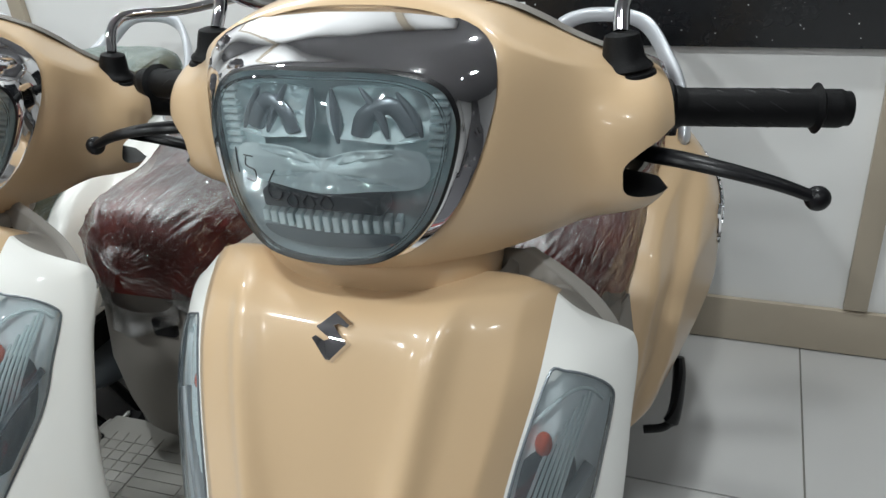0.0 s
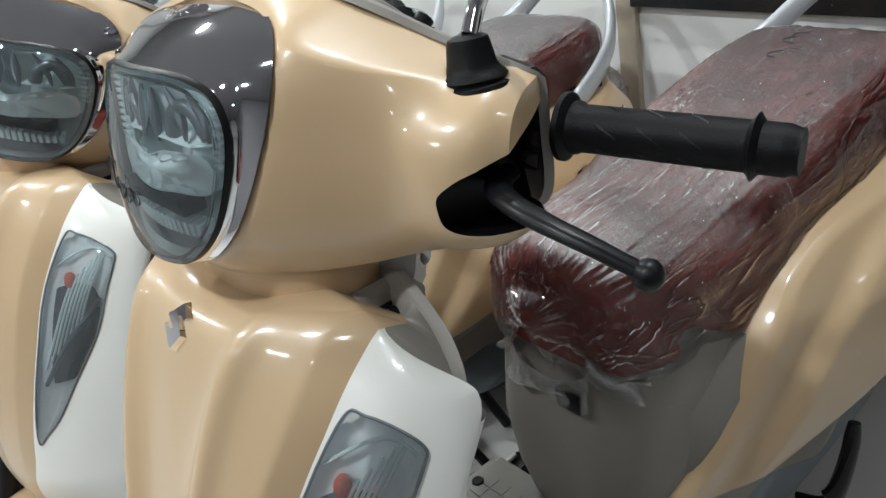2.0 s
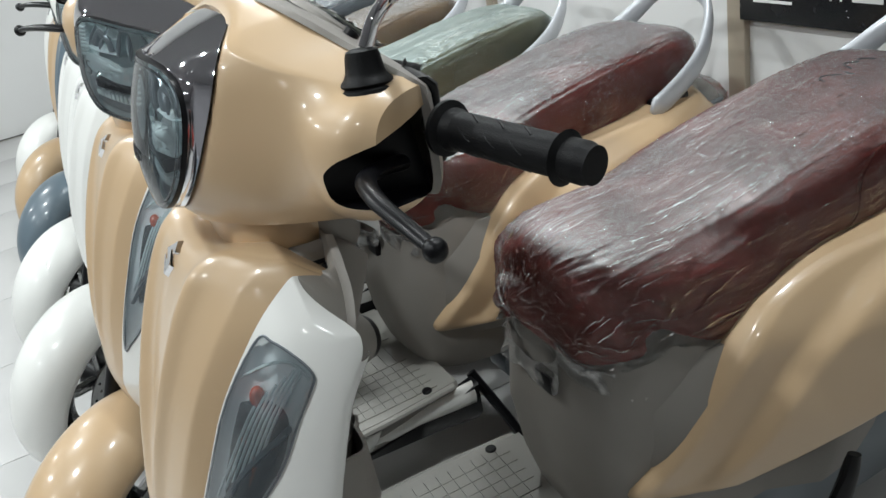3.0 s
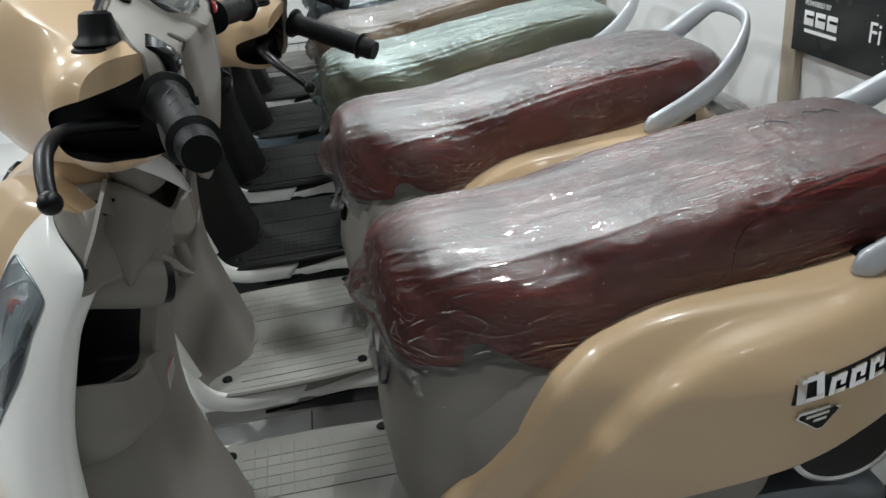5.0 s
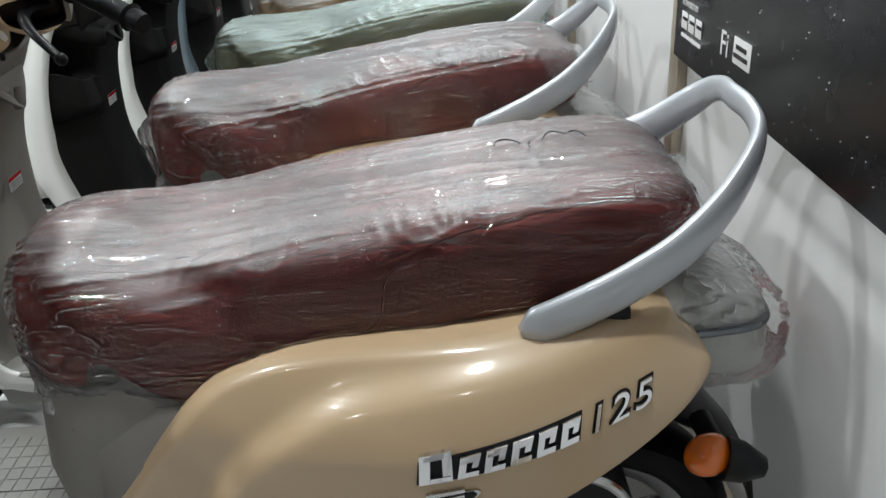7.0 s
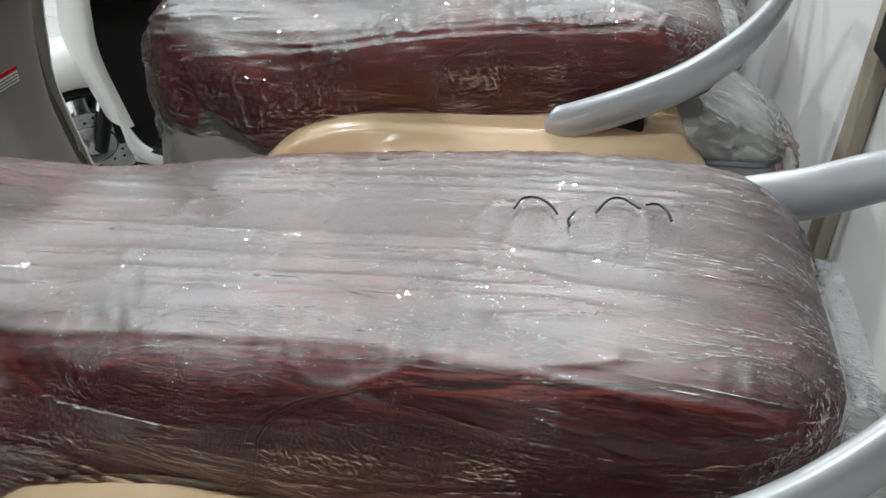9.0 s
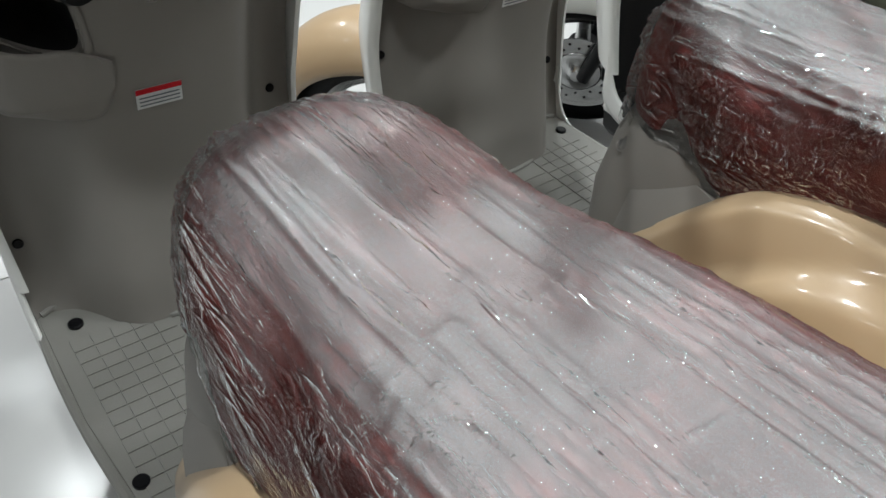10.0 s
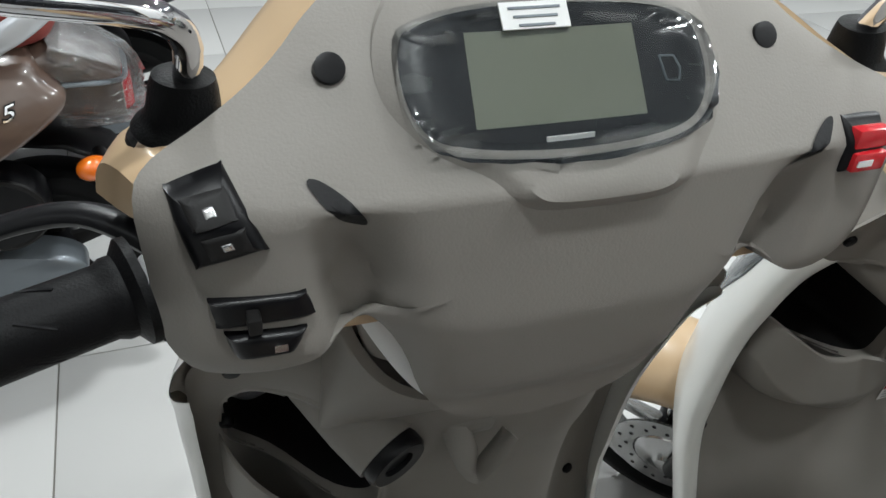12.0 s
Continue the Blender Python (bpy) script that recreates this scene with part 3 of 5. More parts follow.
        return (a + 0.006, y0 + max(0.0, y - groove - y0) * (1 - s ** 12), b)
    part("rear_cover", pillow(out, rear, 36, (0, 0.985), back=lambda a, b: (a * 0.98 + 0.006, cowl_rear(b) - 0.004, 0.985 + (b - 0.985) * 0.98)), "grey", root, "grey textured plastic handlebar cover", 50)
    # Flush black discs, coloured for the shade inside the screw holes.
    for s in (1, -1):
        part("screw_hole", revolve([(0.007, -0.006), (0.007, 0.0002), (0.0062, 0.0004), (0, 0.0002)], (s * 0.115 + 0.012, dash_y(s * 0.115, 1.052) + 0.001, 1.052), (0, 1, 0.7), 16), "black", root)
    bolt(root, 0.013, dash_y(0, 0.842) + 0.001, 0.842, r=0.005)
    # Flat black patch painted for the shade in each finger recess.
    for s in (1, -1):
        pts = [(s * a, b) for a, b in closed([(0.139, 1.015), (0.125, 0.999), (0.116, 0.9945), (0.1155, 0.999), (0.122, 1.0085), (0.134, 1.0165)], 24)]
        part("finger_slot", pillow(pts, lambda a, b, q: (a + 0.006, dash_y(a, b) - dash_valley(a, b) + 0.0012, b), 4), "black", root)
    # instrument cluster
    cl = [(a + 0.022, b) for a, b in closed([(-0.07, 1.066), (-0.03, 1.0715), (0.03, 1.0715), (0.066, 1.066), (0.0755, 1.055), (0.0735, 1.035), (0.056, 1.0245), (0.0, 1.0205), (-0.054, 1.0235), (-0.075, 1.034), (-0.0795, 1.053)], 60)]
    bz = closed([(0.107, 1.04), (0.09, 1.022), (0.064, 1.0105), (0.049, 0.998), (0.032, 0.9942), (0.0, 0.9932), (-0.022, 0.994), (-0.034, 0.9985), (-0.046, 1.011), (-0.06, 1.024), (-0.07, 1.045), (-0.062, 1.07),
                 (-0.02, 1.083), (0.03, 1.085), (0.08, 1.081), (0.104, 1.064)], 80)
    part("cluster_bezel", pillow(bz, lambda a, b, q: (a, dash_y(a, min(b, 1.082)) + 0.0065 * min(1, (1 - q) * 7), b), 12, (0.022, 1.05), back=lambda a, b: (a, dash_y(a, min(b, 1.082)) - 0.006, b)), "grey", root, "raised grey surround of the cluster", 40)
    cluster = part("instrument_cluster", pillow(cl, lambda a, b, q: (a, dash_y(a, b) + 0.006 + 0.004 * min(1, (1 - q) * 8) - 0.002 * (q < 0.8), b), 8, back=lambda a, b: (a, dash_y(a, b) - 0.006, b)), "black", root, "black instrument cluster with a blank display")
    corner = [(-0.041, 1.0635), (0.0445, 1.0635), (0.0475, 1.031), (-0.0385, 1.031)]
    face = [(0.022 + p0[0] + (p1[0] - p0[0]) * k / 8, p0[1] + (p1[1] - p0[1]) * k / 8) for p0, p1 in zip(corner, corner[1:] + corner[:1]) for k in range(8)]
    part("display", pillow(face, lambda a, b, q: (a, dash_y(a, b) + 0.0094, b), 4), "lcd", cluster, "greenish grey blank display")
    ring = [(0.022 + a, dash_y(0.04, b) + 0.0096, b) for a, b in ((-0.052, 1.051), (-0.06, 1.0505), (-0.062, 1.046), (-0.06, 1.0415), (-0.053, 1.042), (-0.052, 1.051))]
    part("button", tube(ring, 0.0006, 5), "lamphousing", cluster)
    part("name_bar", box(0.026, dash_y(0.02, 1.0255) + 0.0095, 1.0255, 0.024, 0.0012, 0.0035), "paper", cluster)
    part("paper_label", box(0.032, dash_y(0.03, 1.0695) + 0.0135, 1.0695, 0.034, 0.001, 0.013, turn=Matrix.Rotation(radians(43), 4, "X")), "paper", cluster, "white printed paper label")
    for k in range(3):
        part("print_bar", box(0.032, dash_y(0.03, 1.0725 - 0.003 * k) + 0.0147, 1.0725 - 0.003 * k, 0.026 - 0.004 * k, 0.0006, 0.0011, turn=Matrix.Rotation(radians(43), 4, "X")), "lamphousing", cluster)
    wrap_rim = [(a * 1.03 + 0.022 * -0.03, 1.05 + (b - 1.05) * 1.06) for a, b in cl]
    wr = random.Random(5)
    part("cluster_film", pillow(wrap_rim, lambda a, b, q: (a, dash_y(a, b) + 0.0125 + wr.uniform(-0.002, 0.002) * (q > 0.8), b), 9, back=lambda a, b: (a, dash_y(a, b) - 0.002, b)), "clusterfilm", cluster, "clear protective film over the display", 25)
    # switches
    def pad(name, corners, mat, up=0.004, parent=root):
        pts = closed(corners, 28)
        return part(name, pillow(pts, lambda a, b, q: (a, dash_y(a, b) + up * (1 - q ** 8), b), 5, back=lambda a, b: (a, dash_y(a, b) - 0.004, b)), mat, parent)
    sw = pad("light_switch", [(0.2005, 1.014), (0.199, 1.017), (0.179, 1.0225), (0.1765, 1.021), (0.1645, 0.9935), (0.166, 0.9905), (0.191, 0.9845), (0.194, 0.9865)], "black")
    def tilted(cx, cz, w, h):
        return [(cx + a * w + b * h * 0.36, cz + b * h - a * w * 0.2) for a, b in ((0.5, 0.38), (0.4, 0.5), (-0.4, 0.5), (-0.5, 0.38), (-0.5, -0.38), (-0.4, -0.5), (0.4, -0.5), (0.5, -0.38))]
    for cx, cz in ((0.1855, 1.0105), (0.1802, 0.9965)):
        pad("rocker", tilted(cx, cz, 0.021, 0.0125), "darkplastic", 0.0052, sw)
        pad("symbol", tilted(cx, cz, 0.006, 0.0045), "steel", 0.0058, sw)
    ts = pad("turn_switch", [(0.19, 0.964), (0.187, 0.966), (0.152, 0.9665), (0.149, 0.965), (0.146, 0.957), (0.149, 0.953), (0.185, 0.951), (0.188, 0.953)], "black", 0.003)
    part("slider", box(0.173, dash_y(0.176, 0.958) + 0.006, 0.958, 0.006, 0.012, 0.008, 0.001), "darkplastic", ts)
    hs = pad("horn_switch", [(0.185, 0.946), (0.182, 0.947), (0.152, 0.9475), (0.15, 0.945), (0.154, 0.936), (0.158, 0.934), (0.178, 0.933), (0.182, 0.935)], "black", 0.005)
    part("symbol", box(0.162, dash_y(0.166, 0.94) + 0.0056, 0.94, 0.006, 0.0008, 0.004), "steel", hs)
    rs = pad("starter_switch", [(-0.14, 1.014), (-0.143, 1.016), (-0.165, 1.015), (-0.168, 1.012), (-0.168, 0.99), (-0.165, 0.987), (-0.143, 0.988), (-0.14, 0.991)], "black", 0.003)
    for dz in (0.0065, -0.006):
        part("rocker", box(-0.154, dash_y(0.171, 1.001 + dz) + 0.004, 1.001 + dz, 0.022, 0.008, 0.011, 0.0015), "red", rs, "glossy red rocker switch")
    part("window_bar", box(-0.15, dash_y(0.167, 0.996) + 0.0084, 0.995, 0.01, 0.0006, 0.0035), "paper", rs)
    # grips, levers, mirrors
    for s in (1, -1):
        g = part("grip", tube([(s * (0.216 + 0.145 * i / 40), 0.372 + 0.042 * i / 40, 0.974 - 0.01 * i / 40) for i in range(41)],
                              lambda t: 0.0235 if t < 0.05 else 0.018 if t < 0.1 else 0.0212 if 0.81 < t < 0.845 else 0.0162 if t < 0.97 else 0.0145, 28), "rubber", root, "black ribbed rubber grip", 30)
        for k in range(6):
            a = k * math.pi / 3 + 0.4
            for j in range(3):
                x0 = 0.247 + 0.026 * j
                part("groove", tube([(s * (x0 + 0.014 * q), 0.372 + 0.29 * (x0 + 0.014 * q - 0.216) + 0.0162 * math.cos(a + 0.5 * q), 0.974 - 0.069 * (x0 + 0.014 * q - 0.216) + 0.0162 * math.sin(a + 0.5 * q)) for q in (0, 0.33, 0.66, 1)], 0.0009, 5), "black", g)
        lv = spline([(s * 0.192, 0.335, 0.95), (s * 0.21, 0.31, 0.957), (s * 0.24, 0.287, 0.963), (s * 0.275, 0.281, 0.959), (s * 0.308, 0.286, 0.949), (s * 0.337, 0.294, 0.936)], 26)
        part("brake_lever", revolve([(0.0095 * math.sin(math.pi * i / 12), -0.0095 * math.cos(math.pi * i / 12)) for i in range(13)], lv[-1], (1, 0, 0), 16,
                                    tube(lv, lambda t: 0.0082 - 0.003 * t, 12, (1.25, 0.85))), "black", root, "black brake lever with a ball end")
        mir = new("mirror")
        mir.parent = root
        tagged(mir, "round-backed mirror on a chrome stem")
        part("boot", revolve([(0.0252, -0.004), (0.0252, 0.003), (0.0232, 0.0045), (0.0248, 0.007), (0.0238, 0.0095), (0.0212, 0.011), (0.0226, 0.0135), (0.021, 0.016), (0.0188, 0.0175), (0.0163, 0.022), (0.0145, 0.034), (0.0132, 0.0385), (0.0085, 0.0405)],
                             (s * 0.19, 0.322, 1.009), (-s * 0.1, 0.08, 1), 28), "rubber", mir, "black ribbed rubber boot", 30)
        stem = spline([(s * 0.185, 0.329, 1.048), (s * 0.184, 0.341, 1.066), (s * 0.19, 0.352, 1.079), (s * 0.206, 0.359, 1.087), (s * 0.262, 0.364, 1.099), (s * 0.32, 0.362, 1.122)], 30)
        part("stem", tube(stem, 0.0062, 12), "chrome", mir, "bent chrome stem")
        part("mirror_shell", loft([[(s * 0.345 + r * 0.06 * math.cos(a), 0.335 + dy, 1.16 + r * 0.042 * math.sin(a)) for a in (2 * math.pi * k / 32 for k in range(32))]
                                   for dy, r in ((-0.022, 0.25), (-0.018, 0.6), (-0.008, 0.88), (0.004, 1.0), (0.01, 1.0), (0.011, 0.97))]), "chrome", mir, "polished chrome mirror shell")
        part("mirror_glass", loft([[(s * 0.345 + r * 0.056 * math.cos(a), 0.335 + dy, 1.16 + r * 0.039 * math.sin(a)) for a in (2 * math.pi * k / 32 for k in range(32))]
                                   for dy, r in ((0.009, 1.0), (0.0125, 1.0), (0.0127, 0.5))]), "chrome", mir)


def build_headlight(root, writing=True):
    hl = new("headlight")
    hl.parent = root
    tagged(hl, "clear headlight with chrome surround")
    rim = closed(LIGHT_RIM, 88)
    c = (0.0, 0.985)

    def scaled(k, kz=None):
        return [((a - c[0]) * k, c[1] + (b - c[1]) * (kz or k)) for a, b in rim]
    rear_line = [(x / 0.975, 1.058 - (1.058 - z) / 0.875, visor_rear(x, z)) for x, z in visor_line()]
    rows = []
    for f in (0.0, 0.025, 0.06, 0.3, 0.6, 0.85, 1.0, 1.06):
        r = []
        for (a, b), (x, z, y) in zip(scaled(1.035 if f == 0 else 1.05), rear_line):
            g = max(0.0, (f - 0.025) / 0.975)
            lift = 0.003 * math.sin(math.pi * min(1, g))
            r.append((a + (x - a) * g * (1 if f <= 1 else 0.98), (light_y(a / 1.05, b) + 0.002 + 0.004 * min(1, f / 0.06)) * (1 - g) + y * g, b + (z - b) * g + lift * (b > 1.0)))
        rows.append(r)
    part("chrome_surround", loft(rows, caps=False), "chrome", hl, "mirror-bright chrome headlight visor", 60)
    part("gasket", loft([[(a, light_y(a, b) + d, b) for a, b in scaled(k)] for k, d in ((1.035, 0.004), (1.031, -0.002), (1.018, -0.004), (1.008, -0.001), (1.0, 0.012))], caps=False), "black", hl)
    part("lens", pillow(scaled(1.014), lambda a, b, s: (a, light_y(a, b) - 0.004 - 0.012 * (1 - s * s), b), 9), "lampglass", hl, "clear headlight lens")
    part("bulge_rim", tube([(a, light_y(a, b) - 0.0045, b) for a, b in scaled(0.95)] + [(scaled(0.95)[0][0], light_y(*scaled(0.95)[0]) - 0.0045, scaled(0.95)[0][1])], 0.0014, 6), "lampglass", hl)
    part("housing", pillow(scaled(1.005), lambda a, b, s: (a, light_y(a, b) + 0.03 * (1 - s ** 3) + 0.004, b), 8), "lampback", hl)
    for sx in (1, -1):
        for k in range(9):
            part("flute", box(sx * (0.088 - 0.0006 * k), light_y(0.088, 1.036 - 0.0062 * k) + 0.006, 1.036 - 0.0062 * k, 0.013, 0.008, 0.0038, 0.001), "reflector", hl)
        for x0, x1, z0, z1 in ((0.03, 0.05, 1.044, 1.004), (0.056, 0.074, 1.04, 1.004), (0.008, 0.012, 1.043, 1.0)):
            part("slit", tube(spline([(sx * x0, light_y(x0, z0) + 0.007, z0), (sx * (x0 * 0.35 + x1 * 0.65), light_y(x1, (z0 + z1) / 2) + 0.007, z0 * 0.45 + z1 * 0.55), (sx * x1, light_y(x1, z1) + 0.007, z1)], 9), lambda t: 0.0012 + 0.0026 * math.sin(math.pi * t), 8), "lamphousing", hl)
    for s in (1, -1):
        up = [(s * a, b) for a, b in closed([(0.006, 1.04), (0.03, 1.046), (0.07, 1.042), (0.083, 1.026), (0.084, 1.006), (0.06, 1.0), (0.03, 1.003), (0.008, 1.008)], 36)]
        part("reflector_bowl", pillow(up, lambda a, b, q: (a, light_y(a, b) + 0.006 + 0.03 * (1 - q * q), b), 7), "reflector", hl)
        part("bulb_shade", tube(spline([(s * 0.028, light_y(0.03, 1.0) + 0.012, 1.005), (s * 0.034, light_y(0.03, 1.02) + 0.01, 1.022), (s * 0.052, light_y(0.05, 1.03) + 0.01, 1.028), (s * 0.066, light_y(0.06, 1.01) + 0.012, 1.006)], 14), 0.0042, 8, (1, 1.8)), "lamphousing", hl)
        part("inner_wing", pillow([(s * a, b) for a, b in closed([(0.055, 1.0), (0.083, 1.0), (0.082, 0.972), (0.06, 0.968)], 20)], lambda a, b, q: (a, light_y(a, b) + 0.008 + 0.008 * (1 - q), b), 4), "reflector", hl)
    shelf = closed([(-0.075, 0.992), (-0.03, 0.997), (0.0, 0.99), (0.03, 0.997), (0.075, 0.994), (0.077, 0.968), (0.035, 0.964), (0.0, 0.961), (-0.035, 0.964), (-0.074, 0.97)], 60)
    part("centre_lens", pillow(shelf, lambda a, b, q: (a, light_y(a, b) + 0.002 + 0.004 * math.sin(a * 160) ** 2 * (q < 0.9), b), 6), "reflector", hl)
    part("light_bar", box(-0.002, light_y(0, 0.955) + 0.012, 0.953, 0.1, 0.02, 0.016, 0.003), "black", hl)
    for k in range(15):
        part("fin", box(-0.056 + 0.008 * k, light_y(-0.056 + 0.008 * k, 0.935) + 0.01, 0.9345, 0.005, 0.014, 0.015 - 0.004 * abs(k - 7) / 7, 0.001, turn=Matrix.Rotation(radians(12), 4, "Z")), "reflector", hl)
    part("lower_trim", pillow(closed([(-0.055, 0.926), (0.0, 0.927), (0.055, 0.926), (0.045, 0.917), (0.0, 0.914), (-0.045, 0.917)], 30), lambda a, b, q: (a, light_y(a, b) + 0.006, b), 2), "lamphousing", hl)
    if writing:
        def stroke(pts):
            part("pen_stroke", tube([(a, light_y(a, b) - 0.0168 + 0.011 * (a / 0.09) ** 2 + 0.006 * ((b - 0.985) / 0.075) ** 2, b) for a, b in [(p.x, p.y) for p in spline([(a, b, 0) for a, b in pts], 18)]], 0.0006, 5), "ink", hl)
        stroke([(-0.072, 0.995), (-0.071, 0.985), (-0.069, 0.975)])
        stroke([(-0.062, 0.991), (-0.052, 0.992)])
        stroke([(-0.06, 0.99), (-0.06, 0.983), (-0.05, 0.981), (-0.05, 0.972), (-0.06, 0.972)])
        stroke([(-0.03, 0.985), (-0.037, 0.972), (-0.035, 0.962), (-0.027, 0.962), (-0.024, 0.968), (-0.03, 0.971)])
        for k in range(3):
            x = -0.016 + 0.014 * k
            stroke([(x, 0.969), (x - 0.004, 0.962), (x + 0.001, 0.957), (x + 0.006, 0.962), (x + 0.002, 0.969), (x + 0.008, 0.967)])
    for o in hl.children:
        for v in o.data.vertices:
            v.co.z = K * 1.058 - (K * 1.058 - v.co.z) * 0.875
            v.co.x *= 0.975


def build_front(root):
    part("front_apron", grid(90, 81, lambda u, v: front_point(0.9 + 9.1 * u, (2 * v - 1) * front_split(0.9 + 9.1 * u))), "beige", root, "glossy beige front apron panel", 60)
    for s in (1, -1):
        def skin(u, v):
            f = min(v / 0.8, 1.0)
            sr = 0.15 + (shield_top(f) - 0.15) * u
            p = side_point(f, sr, s)
            if v > 0.8:
                k = (v - 0.8) / 0.2
                p += Vector((-s * 0.012 * k * k, 0.012 * math.sin(k * math.pi / 2), 0))
            return p
        part("side_shield", grid(170, 80, skin, lambda u, v: v < 0.8 and inside(LENS, v / 0.8, 0.15 + (shield_top(v / 0.8) - 0.15) * u)), "white", root, "glossy white painted front side shield", 60)
        tl = new("turn_signal")
        tl.parent = root
        tagged(tl, "clear front turn signal lens")
        ol = closed(LENS, 70)
        part("lens", pillow(ol, lambda a, b, q: side_point(a, b, s, 0.002 + 0.004 * (1 - q ** 4)), 8), "glass", tl)
        part("gasket", tube([side_point(a, b, s, 0.0008) for a, b in ol + ol[:1]], 0.0012, 8), "lamphousing", tl)
        part("reflector_bowl", pillow(ol, lambda a, b, q: side_point(a, b, s, -0.002) + Vector((-s * 0.006, 0.016, -0.002)) * (1 - q ** 3), 9), "signalback", tl)
        for k in range(7):
            f = 0.07 + 0.045 * k
            part("flute", tube([side_point(f + 0.03 * j, 3.15 + 0.09 * k + 0.22 * j, s, -0.009) for j in range(6)], 0.0016, 6), "reflector", tl)
        part("divider", tube([side_point(0.04 + 0.5 * k / 8, 4.5 + 0.25 * math.sin(k * 0.39), s, -0.006) for k in range(9)], 0.0016, 6), "reflector", tl)
        part("dark_insert", tube(spline([side_point(0.1, 3.0, s, -0.004), side_point(0.25, 3.5, s, -0.005), side_point(0.5, 3.95, s, -0.004)], 10), 0.006, 8, (1, 0.5)), "lamphousing", tl)
        b0 = side_point(0.2, 4.25, s, -0.012)
        part("bulb", revolve([(0.0072 * math.sin(math.pi * i / 10), -0.0105 * math.cos(math.pi * i / 10)) for i in range(11)], b0, (0, 0.3, 1), 16), "amber", tl, "small orange bulb")
        part("bulb_holder", revolve([(0.011, -0.02), (0.012, -0.01), (0.01, -0.006), (0.0, -0.005)], b0 + Vector((0, 0.014, 0.004)), (0, -1, 0.1), 16), "steel", tl)
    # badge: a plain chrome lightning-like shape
    z0 = 6.02
    out = [(-0.0125, 0.0), (-0.001, 0.0185), (0.0015, 0.0175), (0.0155, 0.006), (0.0135, 0.003), (0.006, 0.006), (0.002, 0.004), (0.0145, -0.009), (0.002, -0.0205), (-0.0015, -0.0205), (-0.0145, -0.0085),
           (-0.012, -0.006), (-0.004, -0.009), (0.001, -0.007), (-0.0115, 0.003)]

    def badge(a, b, off):
        th = math.asin(min(1, max(-1, powr(a * 1.25 / 0.19, 1.1))))
        p = front_point(z0 + b * 1.25 / 0.045, th)
        return p + Vector((0, -off, off * 0.5))
    bm = bmesh.new()
    lo = [bm.verts.new(badge(a, b, 0.0)) for a, b in out]
    hi = [bm.verts.new(badge(a * 0.86, b * 0.9, 0.0042)) for a, b in out]
    for i in range(len(out)):
        j = (i + 1) % len(out)
        bm.faces.new((lo[i], lo[j], hi[j], hi[i]))
    bmesh.ops.triangulate(bm, faces=[bm.faces.new(hi)])
    part("badge", bm, "chrome", root, "small chrome zigzag badge", 20)
    # fender, wheel, fork
    fr = []
    for i in range(40):
        a = radians(-28 + 215 * i / 39)
        w = 0.082 * math.sin(math.pi * min(1, max(0, (i + 3) / 44))) ** 0.5
        R = 0.232 + 0.02 * math.sin(math.pi * i / 39)
        fr.append([(w * math.sin(t), -0.045 - math.cos(a) * (R - 0.075 * (1 - math.cos(t) ** 0.8)), 0.192 + math.sin(a) * (R - 0.075 * (1 - math.cos(t) ** 0.8))) for t in (radians(-84 + 168 * k / 20) for k in range(21))])
    thicken(part("front_fender", loft(fr, wrap=False, caps=False), "beige", root, "beige painted front fender", 60), 0.004)
    build_wheel(root, "front_wheel", -0.045, 0.192, 0.192, 0.042, True)
    for s in (1, -1):
        part("fork_leg", tube([(s * 0.075, -0.03, 0.19), (s * 0.072, 0.05, 0.4), (s * 0.07, 0.1, 0.52)], 0.016, 14), "black", root)
    part("steering_column", tube([(0, 0.11, 0.44), (0, 0.22, 0.75), (0, 0.28, 0.86)], 0.03, 16), "black", root)
    part("inner_fender", pillow(closed([(-0.13, 0.4), (-0.14, 0.5), (0, 0.54), (0.14, 0.5), (0.13, 0.4), (0.09, 0.3), (-0.09, 0.3)], 40), lambda a, b, s: (a, 0.125 + 0.3 * max(0, 0.4 - b), b), 4), "black", root)


